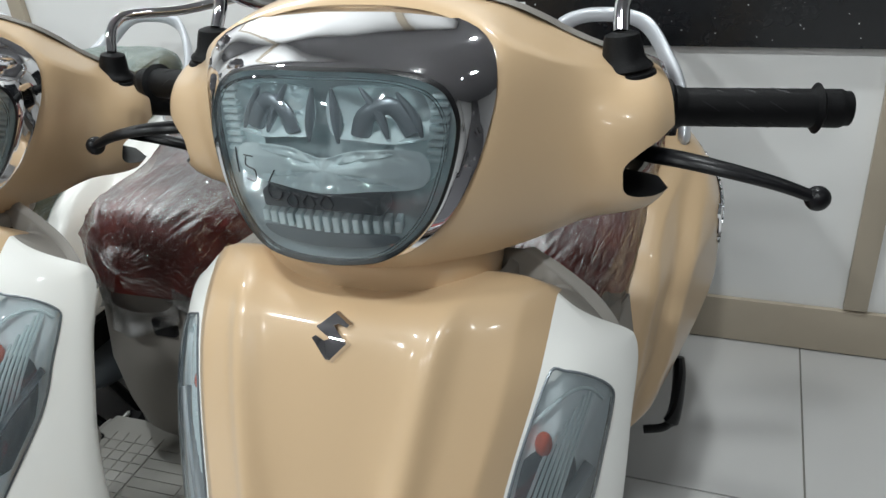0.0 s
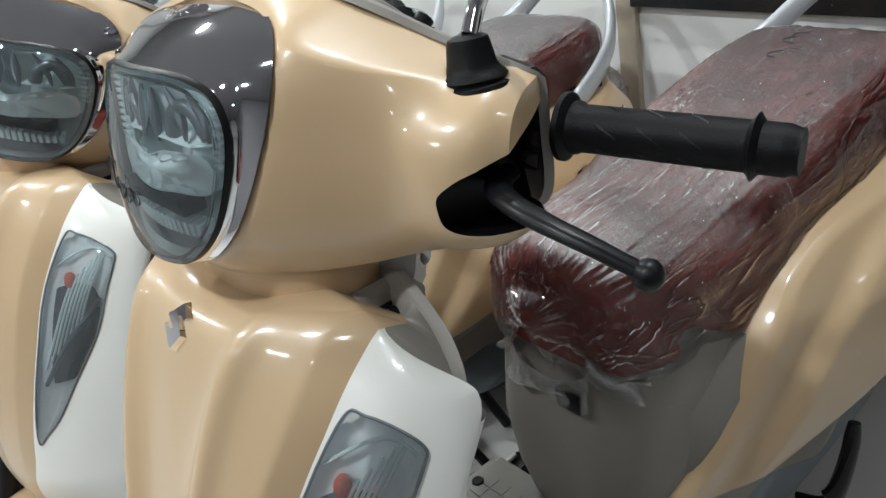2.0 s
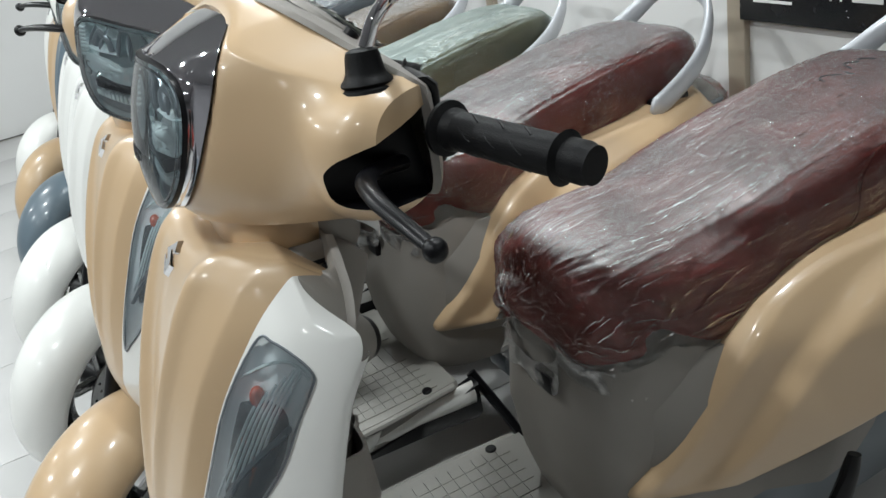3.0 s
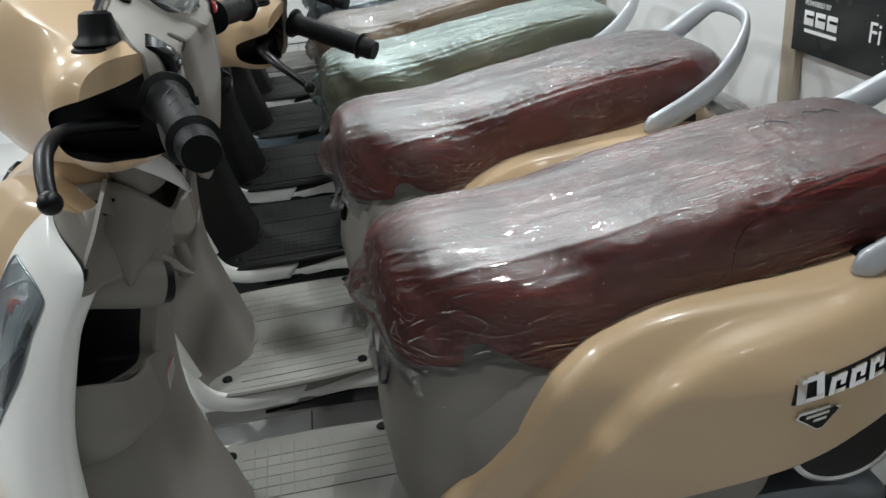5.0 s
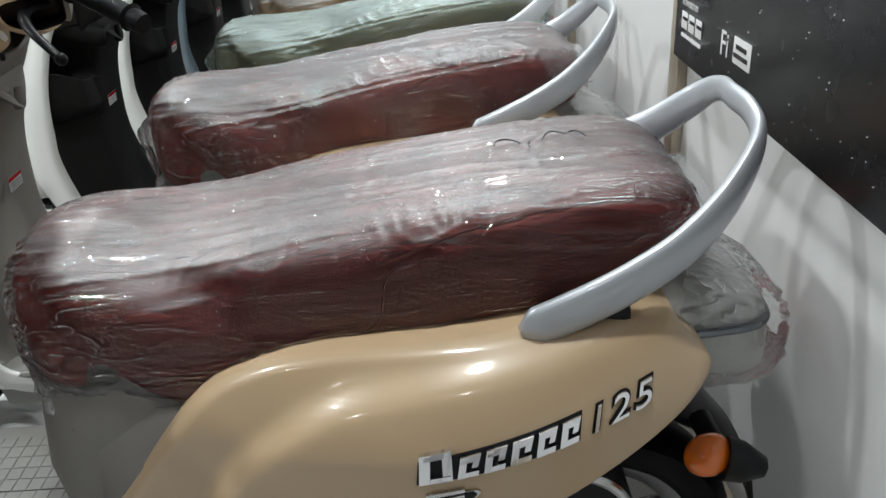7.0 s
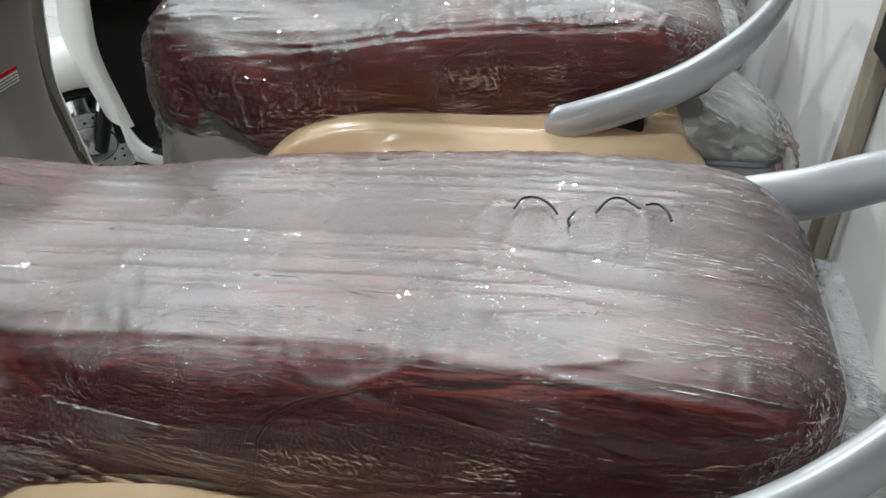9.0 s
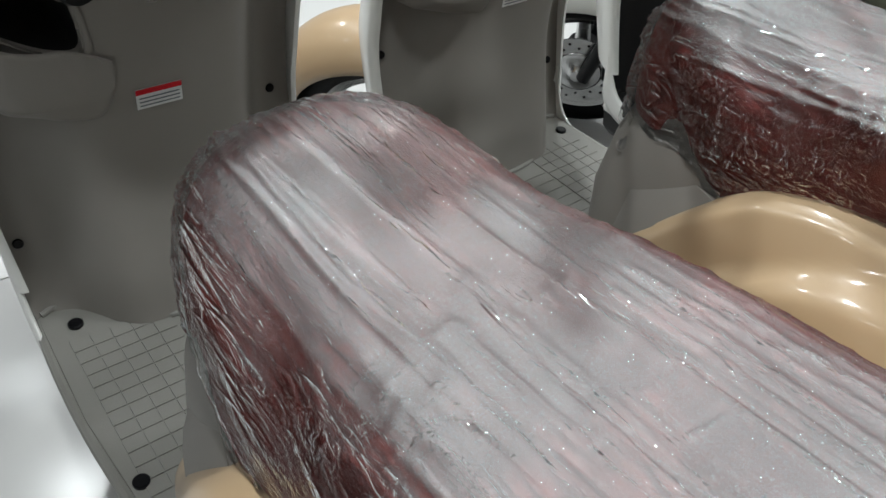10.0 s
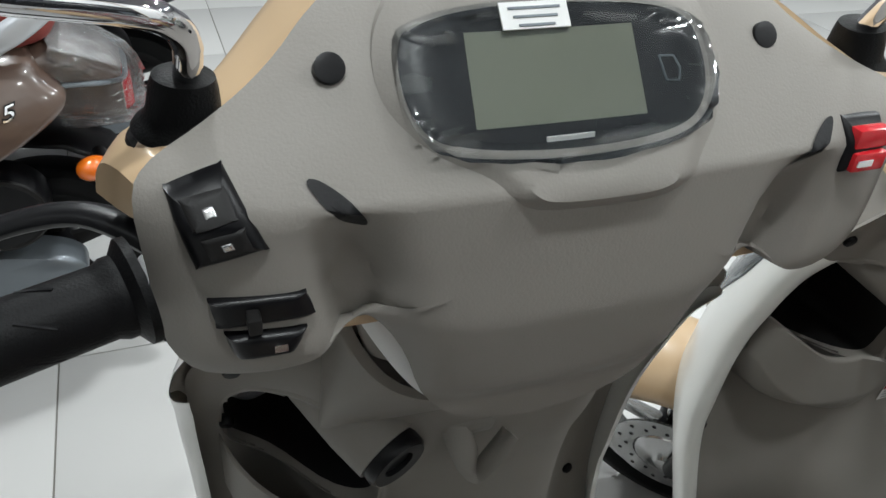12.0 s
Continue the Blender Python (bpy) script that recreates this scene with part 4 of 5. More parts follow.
def build_wheel(root, name, y, z, R, half, disc):
    wh = new(name)
    wh.parent = root
    tagged(wh, "black tyre on a cast alloy rim")
    prof = [(R * 0.70, -half * 0.75), (R * 0.80, -half), (R * 0.92, -half * 0.95), (R * 0.985, -half * 0.55), (R, 0), (R * 0.985, half * 0.55), (R * 0.92, half * 0.95), (R * 0.80, half), (R * 0.70, half * 0.75)]
    o = (0, y, z)
    bm = bmesh.new()
    n = 64
    q = Vector((0, 0, 1)).rotation_difference(Vector((1, 0, 0)))
    rings = [[Vector(o) + q @ Vector((r * math.cos(2 * math.pi * k / n), r * math.sin(2 * math.pi * k / n), h)) for k in range(n)] for r, h in prof]
    rings.append(rings[0])
    loft(rings, caps=False, bm=bm)
    part("tyre", bm, "rubber", wh, "", 50)
    prof = [(R * 0.71, -half * 0.78), (R * 0.72, -half * 0.7), (R * 0.63, -half * 0.5), (R * 0.63, half * 0.5), (R * 0.72, half * 0.7), (R * 0.71, half * 0.78), (R * 0.66, half * 0.7), (R * 0.58, half * 0.45), (R * 0.58, -half * 0.45), (R * 0.66, -half * 0.7)]
    rings = [[Vector(o) + q @ Vector((r * math.cos(2 * math.pi * k / n), r * math.sin(2 * math.pi * k / n), h)) for k in range(n)] for r, h in prof]
    rings.append(rings[0])
    part("rim", loft(rings, caps=False), "steel", wh)
    for k in range(5):
        a = 2 * math.pi * k / 5 + 0.3
        d = Vector((0, math.cos(a), math.sin(a)))
        part("spoke", tube([Vector(o) + d * (R * 0.16), Vector(o) + d * (R * 0.62)], lambda t: R * 0.11 - R * 0.03 * t, 8, (0.9, 0.6), (1, 0, 0)), "steel", wh)
    part("hub", revolve([(R * 0.1, -half * 1.2), (R * 0.2, -half * 0.9), (R * 0.2, half * 0.9), (R * 0.1, half * 1.2)], o, (1, 0, 0), 20), "black", wh)
    if disc:
        rings = [[Vector(o) + Vector((half * 1.25 + h, r * math.cos(2 * math.pi * k / 48), r * math.sin(2 * math.pi * k / 48))) for k in range(48)] for r, h in ((R * 0.5, 0), (R * 0.3, 0), (R * 0.3, 0.004), (R * 0.5, 0.004), (R * 0.5, 0))]
        ds = part("brake_disc", loft(rings, caps=False), "disc", wh, "drilled steel brake disc", 30)
        bm = bmesh.new()
        for k in range(24):
            a = 2 * math.pi * k / 24
            r = R * (0.36 + 0.07 * (k % 2))
            revolve([(0.0035, -0.001), (0.0035, 0.0006), (0, 0.0007)], Vector(o) + Vector((half * 1.25 + 0.004, r * math.cos(a), r * math.sin(a))), (1, 0, 0), 8, bm)
        tagged(part("drill_hole", bm, "black", ds), kind="stuff")
        part("disc_carrier", revolve([(R * 0.31, -0.004), (R * 0.28, 0.006), (R * 0.12, 0.012), (R * 0.08, 0.022), (0, 0.024)], Vector(o) + Vector((half * 1.25, 0, 0)), (1, 0, 0), 24), "steel", wh)
        part("caliper", box(half * 1.3, y + R * 0.42, z + R * 0.15, 0.035, 0.05, 0.075, 0.008), "black", wh)


SHIELD = [  # height: half width, edge, middle bulge
    (0.262, 0.188, 0.222, 0.088), (0.275, 0.191, 0.213, 0.09), (0.3, 0.196, 0.2, 0.094), (0.34, 0.2, 0.186, 0.098), (0.40, 0.203, 0.168, 0.098), (0.487, 0.204, 0.15, 0.098), (0.59, 0.204, 0.155, 0.096),
    (0.66, 0.206, 0.168, 0.094), (0.72, 0.208, 0.194, 0.088), (0.78, 0.208, 0.232, 0.05), (0.82, 0.204, 0.25, 0.012), (0.845, 0.182, 0.262, 0.006), (0.865, 0.153, 0.268, 0.004), (0.88, 0.125, 0.272, 0.004)]


def shield_point(u, z):
    w, ye, b = smooth_table(SHIELD, z)
    a = abs(u)
    k = 1 / (1 + math.exp((a - 0.62) / 0.075))
    edge = 0.006 * max(0, (a - 0.93) / 0.07) ** 2
    return Vector((u * w, ye + b * k + edge, z))


POCKET = [(0.36, 0.645), (0.5, 0.638), (0.75, 0.643), (0.885, 0.665), (0.895, 0.71), (0.87, 0.75), (0.8, 0.767), (0.62, 0.769), (0.48, 0.757), (0.39, 0.70)]


def front_depth(x, z):
    lo, hi = 0.0, 6.0
    for _ in range(24):
        mid = (lo + hi) / 2
        lo, hi = (mid, hi) if smooth_table(FRONT, mid)[0] < z else (lo, mid)
    w = smooth_table(FRONT, lo)[3]
    return front_point(lo, math.asin(min(1.0, (abs(x) / w) ** 1.1))).y


def build_leg_shield(root, inner="grey"):
    sh = part("leg_shield", grid(120, 121, lambda v, u: shield_point(2 * u - 1, 0.262 + 0.618 * v), lambda v, u: inside(POCKET, 2 * u - 1, 0.262 + 0.618 * v)), inner, root, "grey plastic inner leg shield", 60)
    # glove pocket
    ol = closed(POCKET, 48)
    rim = [shield_point(u, z) for u, z in ol]
    c = sum(rim, Vector()) / len(rim)
    def deep(p, k, d):
        q = c + (p - c) * k
        q.y = min(max(min(q.y, p.y) - d, front_depth(q.x, q.z) + 0.012), p.y - 0.008)
        return q
    # Pocket walls and floor in dark plastic: its deep shade, put into colour.
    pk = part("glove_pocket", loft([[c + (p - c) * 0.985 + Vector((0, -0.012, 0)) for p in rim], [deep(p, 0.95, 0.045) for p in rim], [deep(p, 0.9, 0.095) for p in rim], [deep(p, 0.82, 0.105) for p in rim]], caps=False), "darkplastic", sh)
    part("pocket_rim", loft([[c + (p - c) * k + Vector((0, d, 0)) for p in rim] for k, d in ((1.09, -0.0004), (1.05, 0.0014), (1.0, 0.0012), (0.985, -0.003), (0.98, -0.014))], caps=False), inner, pk, "", 60)
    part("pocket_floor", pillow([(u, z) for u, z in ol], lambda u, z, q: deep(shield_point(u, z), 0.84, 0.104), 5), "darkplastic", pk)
    # bulging wall in front of the pocket: lip heights and depths across
    wall_rows = [(0.05, 0.628, 0.247), (0.08, 0.643, 0.247), (0.12, 0.647, 0.246), (0.15, 0.655, 0.24), (0.17, 0.668, 0.224), (0.182, 0.677, 0.205), (0.191, 0.683, 0.178)]

    def tub(v, u):
        x = 0.19 - 0.139 * u
        lip, deep_y = smooth_table(wall_rows, x)
        low = 0.556 + 0.05 * max(0.0, (x - 0.15) / 0.04) ** 2 + 0.03 * max(0.0, (0.075 - x) / 0.024) ** 2
        if v <= 0.75:
            f = v / 0.75
            z = low + (lip - low) * f
            y0 = shield_point(min(0.97, x / 0.205), z).y
            return Vector((x, y0 - 0.004 + max(0.012, deep_y - y0 + 0.012) * min(1.0, f * 3.0) ** 0.45, z))
        f = (v - 0.75) / 0.25
        y0 = max(deep_y, shield_point(min(0.97, x / 0.205), lip).y) + 0.008
        return Vector((x + 0.004 * f * (0.12 - x) / 0.07, y0 - 0.004 * min(1, f * 3) - 0.006 * f, lip + 0.002 * math.sin(math.pi * min(1, f * 2.2)) - 0.05 * max(0.0, f - 0.3)))
    part("pocket_front", grid(33, 41, tub), inner, pk, "bulging open pocket wall", 60)
    # ignition lock
    lock = part("ignition_housing", tube([(0.126, 0.19, 0.782), (0.11, 0.225, 0.764), (0.09, 0.262, 0.744), (0.077, 0.285, 0.734)], lambda t: 0.032 - 0.005 * t, 28), inner, root)
    ax = Vector((-0.35, 0.9, -0.24)).normalized()
    part("key_lock", revolve([(0.0245, -0.008), (0.0245, 0.009), (0.022, 0.013), (0.0125, 0.012), (0.012, 0.008), (0.0, 0.008)], (0.0765, 0.286, 0.7335), ax, 24), "black", lock, "black ignition lock")
    # bag hook
    hk = part("bag_hook", tube(spline([(0.026, 0.268, 0.752), (0.021, 0.298, 0.724), (0.015, 0.304, 0.71), (0.003, 0.304, 0.722), (-0.014, 0.298, 0.738)], 14), lambda t: 0.0085 - 0.003 * t, 6, (1.5, 0.7)), inner, root)
    part("hook_base", tube([(0.045, 0.262, 0.745), (0.03, 0.276, 0.738), (0.0, 0.277, 0.738), (-0.02, 0.262, 0.745)], 0.011, 10), inner, root)
    def neck(u, k):
        th = 2 * math.pi * u
        back = max(0.0, math.sin(th))
        top = 0.872 - 0.066 * back ** 1.4
        z = top + (0.756 - top) * k
        f = (0.872 - z) / 0.11
        hx, hy = 0.113 + 0.01 * f, 0.072 - 0.058 * f * f
        inset = 0.006 * max(0.0, 1 - k / 0.04)
        return Vector(((hx - inset) * powr(math.cos(th), 0.8), 0.268 + (hy - inset) * powr(math.sin(th), 0.8), z))
    bm = grid(73, 26, neck)
    bmesh.ops.remove_doubles(bm, verts=bm.verts, dist=1e-5)
    part("neck_collar", bm, inner, root, "grey collar round the neck", 60)
    for side in (1, -1):
        def gap(v, u):
            if v < 0.4:
                f = side_point(1 - v / 0.4, shield_top(1 - v / 0.4), 1, -0.001)
            else:
                q = 6.3 + 3.7 * (v - 0.4) / 0.6
                f = front_point(q, front_split(q), -0.001)
            b = shield_point(1 - 0.1 * v, 0.785 + 0.095 * v)
            p = f.lerp(b, u)
            return Vector((side * p.x, p.y, p.z + 0.004 * math.sin(math.pi * u)))
        part("shield_edge", grid(60, 6, gap), inner, root, "", 60)
        rim_line = spline([(side * 0.2, 0.19, 0.37), (side * 0.1995, 0.207, 0.325), (side * 0.199, 0.238, 0.284), (side * 0.198, 0.3, 0.268), (side * 0.197, 0.4, 0.264)], 30)
        low_line = spline([(side * 0.2, 0.186, 0.368), (side * 0.199, 0.188, 0.318), (side * 0.198, 0.202, 0.262), (side * 0.196, 0.26, 0.232), (side * 0.19, 0.37, 0.222)], 30)
        thicken(part("shield_sweep", grid(30, 6, lambda v, u: Vector(rim_line[round(v * 29)]).lerp(Vector(low_line[round(v * 29)]), u) + Vector((side * 0.004 * math.sin(math.pi * u), 0, 0))), "white", root, "white lower end of the side shield", 60), 0.005)
    part("seat_opener", box(0.097, shield_point(0.48, 0.82).y + 0.001, 0.82, 0.014, 0.012, 0.017, 0.003), "black", root)
    # White strip added for the bright streak beside the collar.
    fm = spline([(0.106, 0.3, 0.9), (0.092, 0.322, 0.876), (0.078, 0.335, 0.855), (0.062, 0.34, 0.836)], 14)
    part("foam_strip", tube(fm, lambda t: 0.012 - 0.008 * t, 10, (0.5, 1.2)), "paper", root, "white strip along the neck collar")
    for x, z in ((0.12, 0.846), (0.177, 0.802), (0.182, 0.693), (0.178, 0.475), (0.181, 0.374), (-0.156, 0.802), (-0.177, 0.641), (-0.178, 0.48), (-0.183, 0.381)):
        p = shield_point(x / smooth_table(SHIELD, z)[0], z)
        u0, e = x / smooth_table(SHIELD, z)[0], 0.004
        ax = (shield_point(u0 - e * 5, z) - shield_point(u0 + e * 5, z)).cross(shield_point(u0, z + e) - shield_point(u0, z - e))
        bolt(root, p.x, p.y + 0.001, p.z, ax if ax.y > 0 else -ax)
    st = part("warning_label", grid(5, 9, lambda v, u: shield_point((0.029 - 0.05 * u) / 0.194, 0.558 + 0.026 * v) + Vector((0, 0.0012, 0))), "paper", root, "white warning label with a red band")
    part("red_band", grid(3, 9, lambda v, u: shield_point((0.029 - 0.05 * u) / 0.194, 0.577 + 0.007 * v) + Vector((0, 0.002, 0))), "red", st)
    for k in range(3):
        part("print_bar", grid(2, 6, lambda v, u: shield_point((0.026 - 0.044 * u) / 0.194, 0.5615 + 0.0048 * k + 0.0018 * v) + Vector((0, 0.002, 0))), "lamphousing", st)


def build_footboard(root, inner="grey", board="floorgrey"):
    def top(u, v):
        x, y = (2 * u - 1) * 0.192, 0.205 + 0.36 * v
        return Vector((x * (1 - 0.05 * v), y, 0.279 + 0.004 * (x / 0.19) ** 2 + 0.012 * max(0, (0.03 - v) / 0.03)))
    bd = part("footboard", loft([[(sx * w, y, z) for sx, y, z in ((-1, 0.2, zz), (1, 0.2, zz), (1.02, 0.4, zz), (0.95, 0.57, zz), (-0.95, 0.57, zz), (-1.02, 0.4, zz))] for w, zz in ((0.15, 0.17), (0.178, 0.2), (0.19, 0.25), (0.192, 0.276), (0.19, 0.279))]), board, root, "grey plastic ribbed footboard", 50)
    part("edge_trim", tube(spline([(0.19, 0.2, 0.272), (0.197, 0.3, 0.272), (0.197, 0.42, 0.272), (0.187, 0.56, 0.272)], 16), 0.007, 8), board, bd)
    part("edge_trim", tube(spline([(-0.19, 0.2, 0.272), (-0.197, 0.3, 0.272), (-0.197, 0.42, 0.272), (-0.187, 0.56, 0.272)], 16), 0.007, 8), board, bd)
    for k in range(12):
        for c in range(5):
            for sgn in (1, -1):
                part("tread_pad", box(sgn * (0.062 + 0.0245 * c), 0.286 + 0.0215 * k, 0.2797, 0.0232, 0.0202, 0.0024), board, bd)
    for k in range(10):
        part("tread_pad", box(0, 0.325 + 0.0215 * k, 0.2796, 0.094, 0.0202, 0.0022), board, bd)
    mat_rim = spline([(0.186, 0.215, 0.282), (0.165, 0.208, 0.283), (0.137, 0.212, 0.284), (0.11, 0.24, 0.284), (0.085, 0.275, 0.283), (0.045, 0.298, 0.282), (0.0, 0.304, 0.282), (-0.045, 0.298, 0.282), (-0.085, 0.275, 0.283), (-0.11, 0.24, 0.284), (-0.137, 0.212, 0.284), (-0.165, 0.208, 0.283), (-0.186, 0.215, 0.282)], 70)
    part("mat_rim", tube(mat_rim, 0.004, 8), board, bd)
    for x, y in ((0.155, 0.25), (-0.165, 0.256), (0.173, 0.51), (-0.172, 0.51)):
        bolt(root, x, y, 0.2815, (0, 0, 1), 0.0095)
    for s in (1, -1):
        wedge = []
        for i in range(20):
            t = i / 19
            zt, zb = 0.214 + 0.044 * t ** 1.5, 0.204 - 0.05 * t
            wedge.append([(s * (0.19 - 0.05 * k), 0.31 + 0.3 * t, z) for z, k in ((zb, 0.6), (zb + 0.3 * (zt - zb), 0.08), (zt - 0.004, 0.0), (zt, 0.1), (zt, 0.6))])
        part("lower_cover", loft(wedge), "black", root, "glossy black cover below the footboard", 50)
        rows = []
        for i in range(24):
            t = i / 23
            y = 0.2 + 0.4 * t
            zt = 0.272 - 0.004 * t
            rows.append([(s * (0.194 - 0.01 * abs(q)), y, zt - 0.004 - 0.03 * (1 + q) * (0.6 + 0.4 * t)) for q in (-1, -0.6, 0, 0.6, 1)])
        thicken(part("sill_panel", loft(rows, wrap=False, caps=False), "white", root, "light lower side sill", 60), 0.006)


def build_rear(root, body="beige", tailcol="white"):
    rows = []
    for z, yf, hw in ((0.26, 0.56, 0.14), (0.30, 0.535, 0.147), (0.36, 0.52, 0.15), (0.45, 0.512, 0.152), (0.53, 0.524, 0.148), (0.58, 0.54, 0.14), (0.62, 0.56, 0.13)):
        rows.append([(hw * powr(math.sin(a), 0.6) * (1 + 0.25 * (math.cos(a) < 0)), 0.8 - (0.8 - yf) * powr(math.cos(a), 0.55), z) for a in (2 * math.pi * k / 56 for k in range(56))])
    part("under_seat_body", loft(rows), "grey", root, "grey plastic body under the seat", 50)
    rows = []
    for z, hw, ya, yb in ((0.3, 0.13, 0.66, 0.92), (0.34, 0.165, 0.6, 0.98), (0.42, 0.178, 0.57, 1.05), (0.5, 0.18, 0.58, 1.12), (0.56, 0.16, 0.62, 1.2)):
        rows.append([(hw * powr(math.sin(a), 0.5), (ya + yb) / 2 - (yb - ya) / 2 * powr(math.cos(a), 0.6), z) for a in (2 * math.pi * k / 48 for k in range(48))])
    part("lower_body", loft(rows), "grey", root, "grey plastic lower body cover", 50)
    part("seat_latch", box(0.035, 0.524, 0.538, 0.04, 0.014, 0.03, 0.004), "black", root)
    ol = closed(PANEL, 130)
    for s in (1, -1):
        sp = part("side_panel", pillow(ol, lambda a, b, q: (lambda p: (s * p.x, p.y, p.z))(panel_point(a, b, q)), 26, (0.95, 0.54), back=lambda a, b: (lambda p: (s * (p.x - 0.05), p.y, p.z))(panel_point(a, b, 1))), body, root, "glossy beige rear side panel", 50)
        # raised lettering: six slanted bars for the model name, then the figures
        u0, u1 = Vector((0.976, 0.542)), Vector((1.235, 0.592))
        dirv = (u1 - u0).normalized()
        nrm = Vector((-dirv.y, dirv.x))

        def on_panel(a, b, off):
            q = u0 + dirv * a + nrm * b
            p = panel_point(q.x, q.y, 0.5, off)
            return Vector((s * p.x, p.y, p.z))

        def slab(a0, a1, b0, b1, lean, off, bm):
            m = max(1, round((a1 - a0) / 0.012))
            rings = []
            for i in range(m + 1):
                a = a0 + (a1 - a0) * i / m
                rings.append([on_panel(a, b0, -0.001), on_panel(a, b0, off), on_panel(a + lean, b1, off), on_panel(a + lean, b1, -0.001)])
            return loft(rings, bm=bm)
        em = new("emblem")
        em.parent = root
        tagged(em, "raised chrome lettering on black backing")
        part("backing", slab(-0.003, 0.158, -0.002, 0.0235, 0.008, 0.002, bmesh.new()), "black", em)
        x = 0.0
        for w, h in ((0.036, 0.031), (0.024, 0.0215), (0.024, 0.0215), (0.024, 0.0215), (0.022, 0.0215), (0.022, 0.0215)):
            bm = bmesh.new()
            slab(x, x + w * 0.3, 0, h, 0.008, 0.0055, bm)
            slab(x + w * 0.3, x + w * 0.85, h - 0.006, h, 0.002, 0.0052, bm)
            slab(x + w * 0.3, x + w * 0.85, 0, 0.0055, 0.002, 0.0052, bm)
            slab(x + w * 0.66, x + w * 0.92, h * (0.0 if h > 0.03 else 0.45), h, 0.006, 0.0054, bm)
            part("letter_bar", bm, "chrome", em, "", 20)
            x += w + 0.0015
        for k, digit in enumerate("125"):
            for nm, dep, grow, low, mt in (("numeral", 0.0016, 0.0, 0.0035, "chrome"), ("numeral_rim", 0.0008, 0.0014, 0.0014, "black")):
                tx = text_mesh(digit, 0.032, dep, 0.3, grow)
                for v in tx.verts:
                    v.co = on_panel(0.164 + ((v.co.x + 0.0185 * k) if s > 0 else 0.062 - v.co.x - 0.0185 * k) * 1.35, v.co.y, low + v.co.z)
                part(nm, tx, mt, em, "", 20)
        tri = [Vector((0.975, 0.522)), Vector((1.038, 0.533)), Vector((1.01, 0.497))]
        for nm, k, off, mt in (("tag_rim", 1.0, 0.002, "steel"), ("tag_face", 0.86, 0.003, "black")):
            c = sum(tri, Vector((0, 0))) / 3
            pts = closed([tuple(c + (p - c) * k * f) for i, p in enumerate(tri) for f in (1,)] , 3)
            pts = []
            for i, p in enumerate(tri):
                a, b = tri[i - 1], tri[(i + 1) % 3]
                pts += [tuple(c + (p + (a - p) * 0.12 - c) * k), tuple(c + (p + (b - p) * 0.12 - c) * k)]
            part(nm, pillow(pts, lambda a, b, q: (lambda p: (s * p.x, p.y, p.z))(panel_point(a, b, 0.5, off)), 3), mt, em)
        for k, (a0, a1, b) in enumerate(((0.006, 0.044, -0.017), (0.014, 0.042, -0.024), (0.022, 0.038, -0.031))):
            part("tag_bar", slab(a0 - 0.004, a1 - 0.004, b - 0.002, b + 0.002, 0.001, 0.0038, bmesh.new()), "steel", em)
    # tail
    rows = []
    for y, hw, zt, zb in ((1.12, 0.12, 0.655, 0.5), (1.2, 0.125, 0.675, 0.505), (1.25, 0.122, 0.672, 0.52), (1.3, 0.115, 0.655, 0.51), (1.345, 0.1, 0.628, 0.5), (1.372, 0.08, 0.6, 0.5)):
        rows.append([(hw * powr(math.cos(a), 0.6), y, (zt + zb) / 2 + (zt - zb) / 2 * powr(math.sin(a), 0.6)) for a in (2 * math.pi * k / 40 for k in range(40))])
    part("tail_cover", loft(rows), tailcol, root, "glossy white tail cover", 50)
    part("tail_seam", tube([(x, y, z) for x, y, z in spline([(0.127, 1.25, 0.6), (0.121, 1.3, 0.598), (0.1, 1.35, 0.59), (0.06, 1.376, 0.582), (0.0, 1.379, 0.58), (-0.06, 1.376, 0.582), (-0.1, 1.35, 0.59), (-0.121, 1.3, 0.598), (-0.127, 1.25, 0.6)], 60)], 0.005, 8), "lamphousing", root)
    tlrows = [[((hw) * powr(math.cos(a), 0.7), y, zc + hh * powr(math.sin(a), 0.7)) for a in (2 * math.pi * k / 28 for k in range(28))] for y, hw, zc, hh in ((1.34, 0.082, 0.545, 0.034), (1.375, 0.07, 0.54, 0.032), (1.388, 0.05, 0.537, 0.024))]
    part("tail_lamp", loft(tlrows), "red", root, "red tail lamp under film", 50)
    fl = []
    for i, (y, hw, zt, zb) in enumerate(((1.262, 0.128, 0.679, 0.497), (1.3, 0.123, 0.664, 0.49), (1.35, 0.107, 0.638, 0.488), (1.385, 0.09, 0.612, 0.49), (1.404, 0.066, 0.59, 0.5), (1.41, 0.03, 0.565, 0.52))):
        ring = []
        for k in range(90):
            t = 2 * math.pi * k / 90
            q = 1 + 0.07 * noise.noise(Vector((math.cos(t) * 5, math.sin(t) * 5, i * 1.3))) + 0.03 * noise.noise(Vector((math.cos(t) * 14, math.sin(t) * 14, i * 2.0)))
            ring.append((hw * q * powr(math.cos(t), 0.65), y + 0.008 * noise.noise(Vector((k * 0.3, i, 0))), (zt + zb) / 2 + (zt - zb) / 2 * q * powr(math.sin(t), 0.65)))
        fl.append(ring)
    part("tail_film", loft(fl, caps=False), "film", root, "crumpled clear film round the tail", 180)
    # grab rail
    half = [(0.186, 1.083, 0.655), (0.182, 1.13, 0.672), (0.173, 1.185, 0.693), (0.156, 1.24, 0.718), (0.13, 1.286, 0.748), (0.104, 1.318, 0.78), (0.078, 1.335, 0.803), (0.042, 1.338, 0.816), (0.0, 1.334, 0.82)]
    full = half + [(-x, y, z) for x, y, z in reversed(half[:-1])]
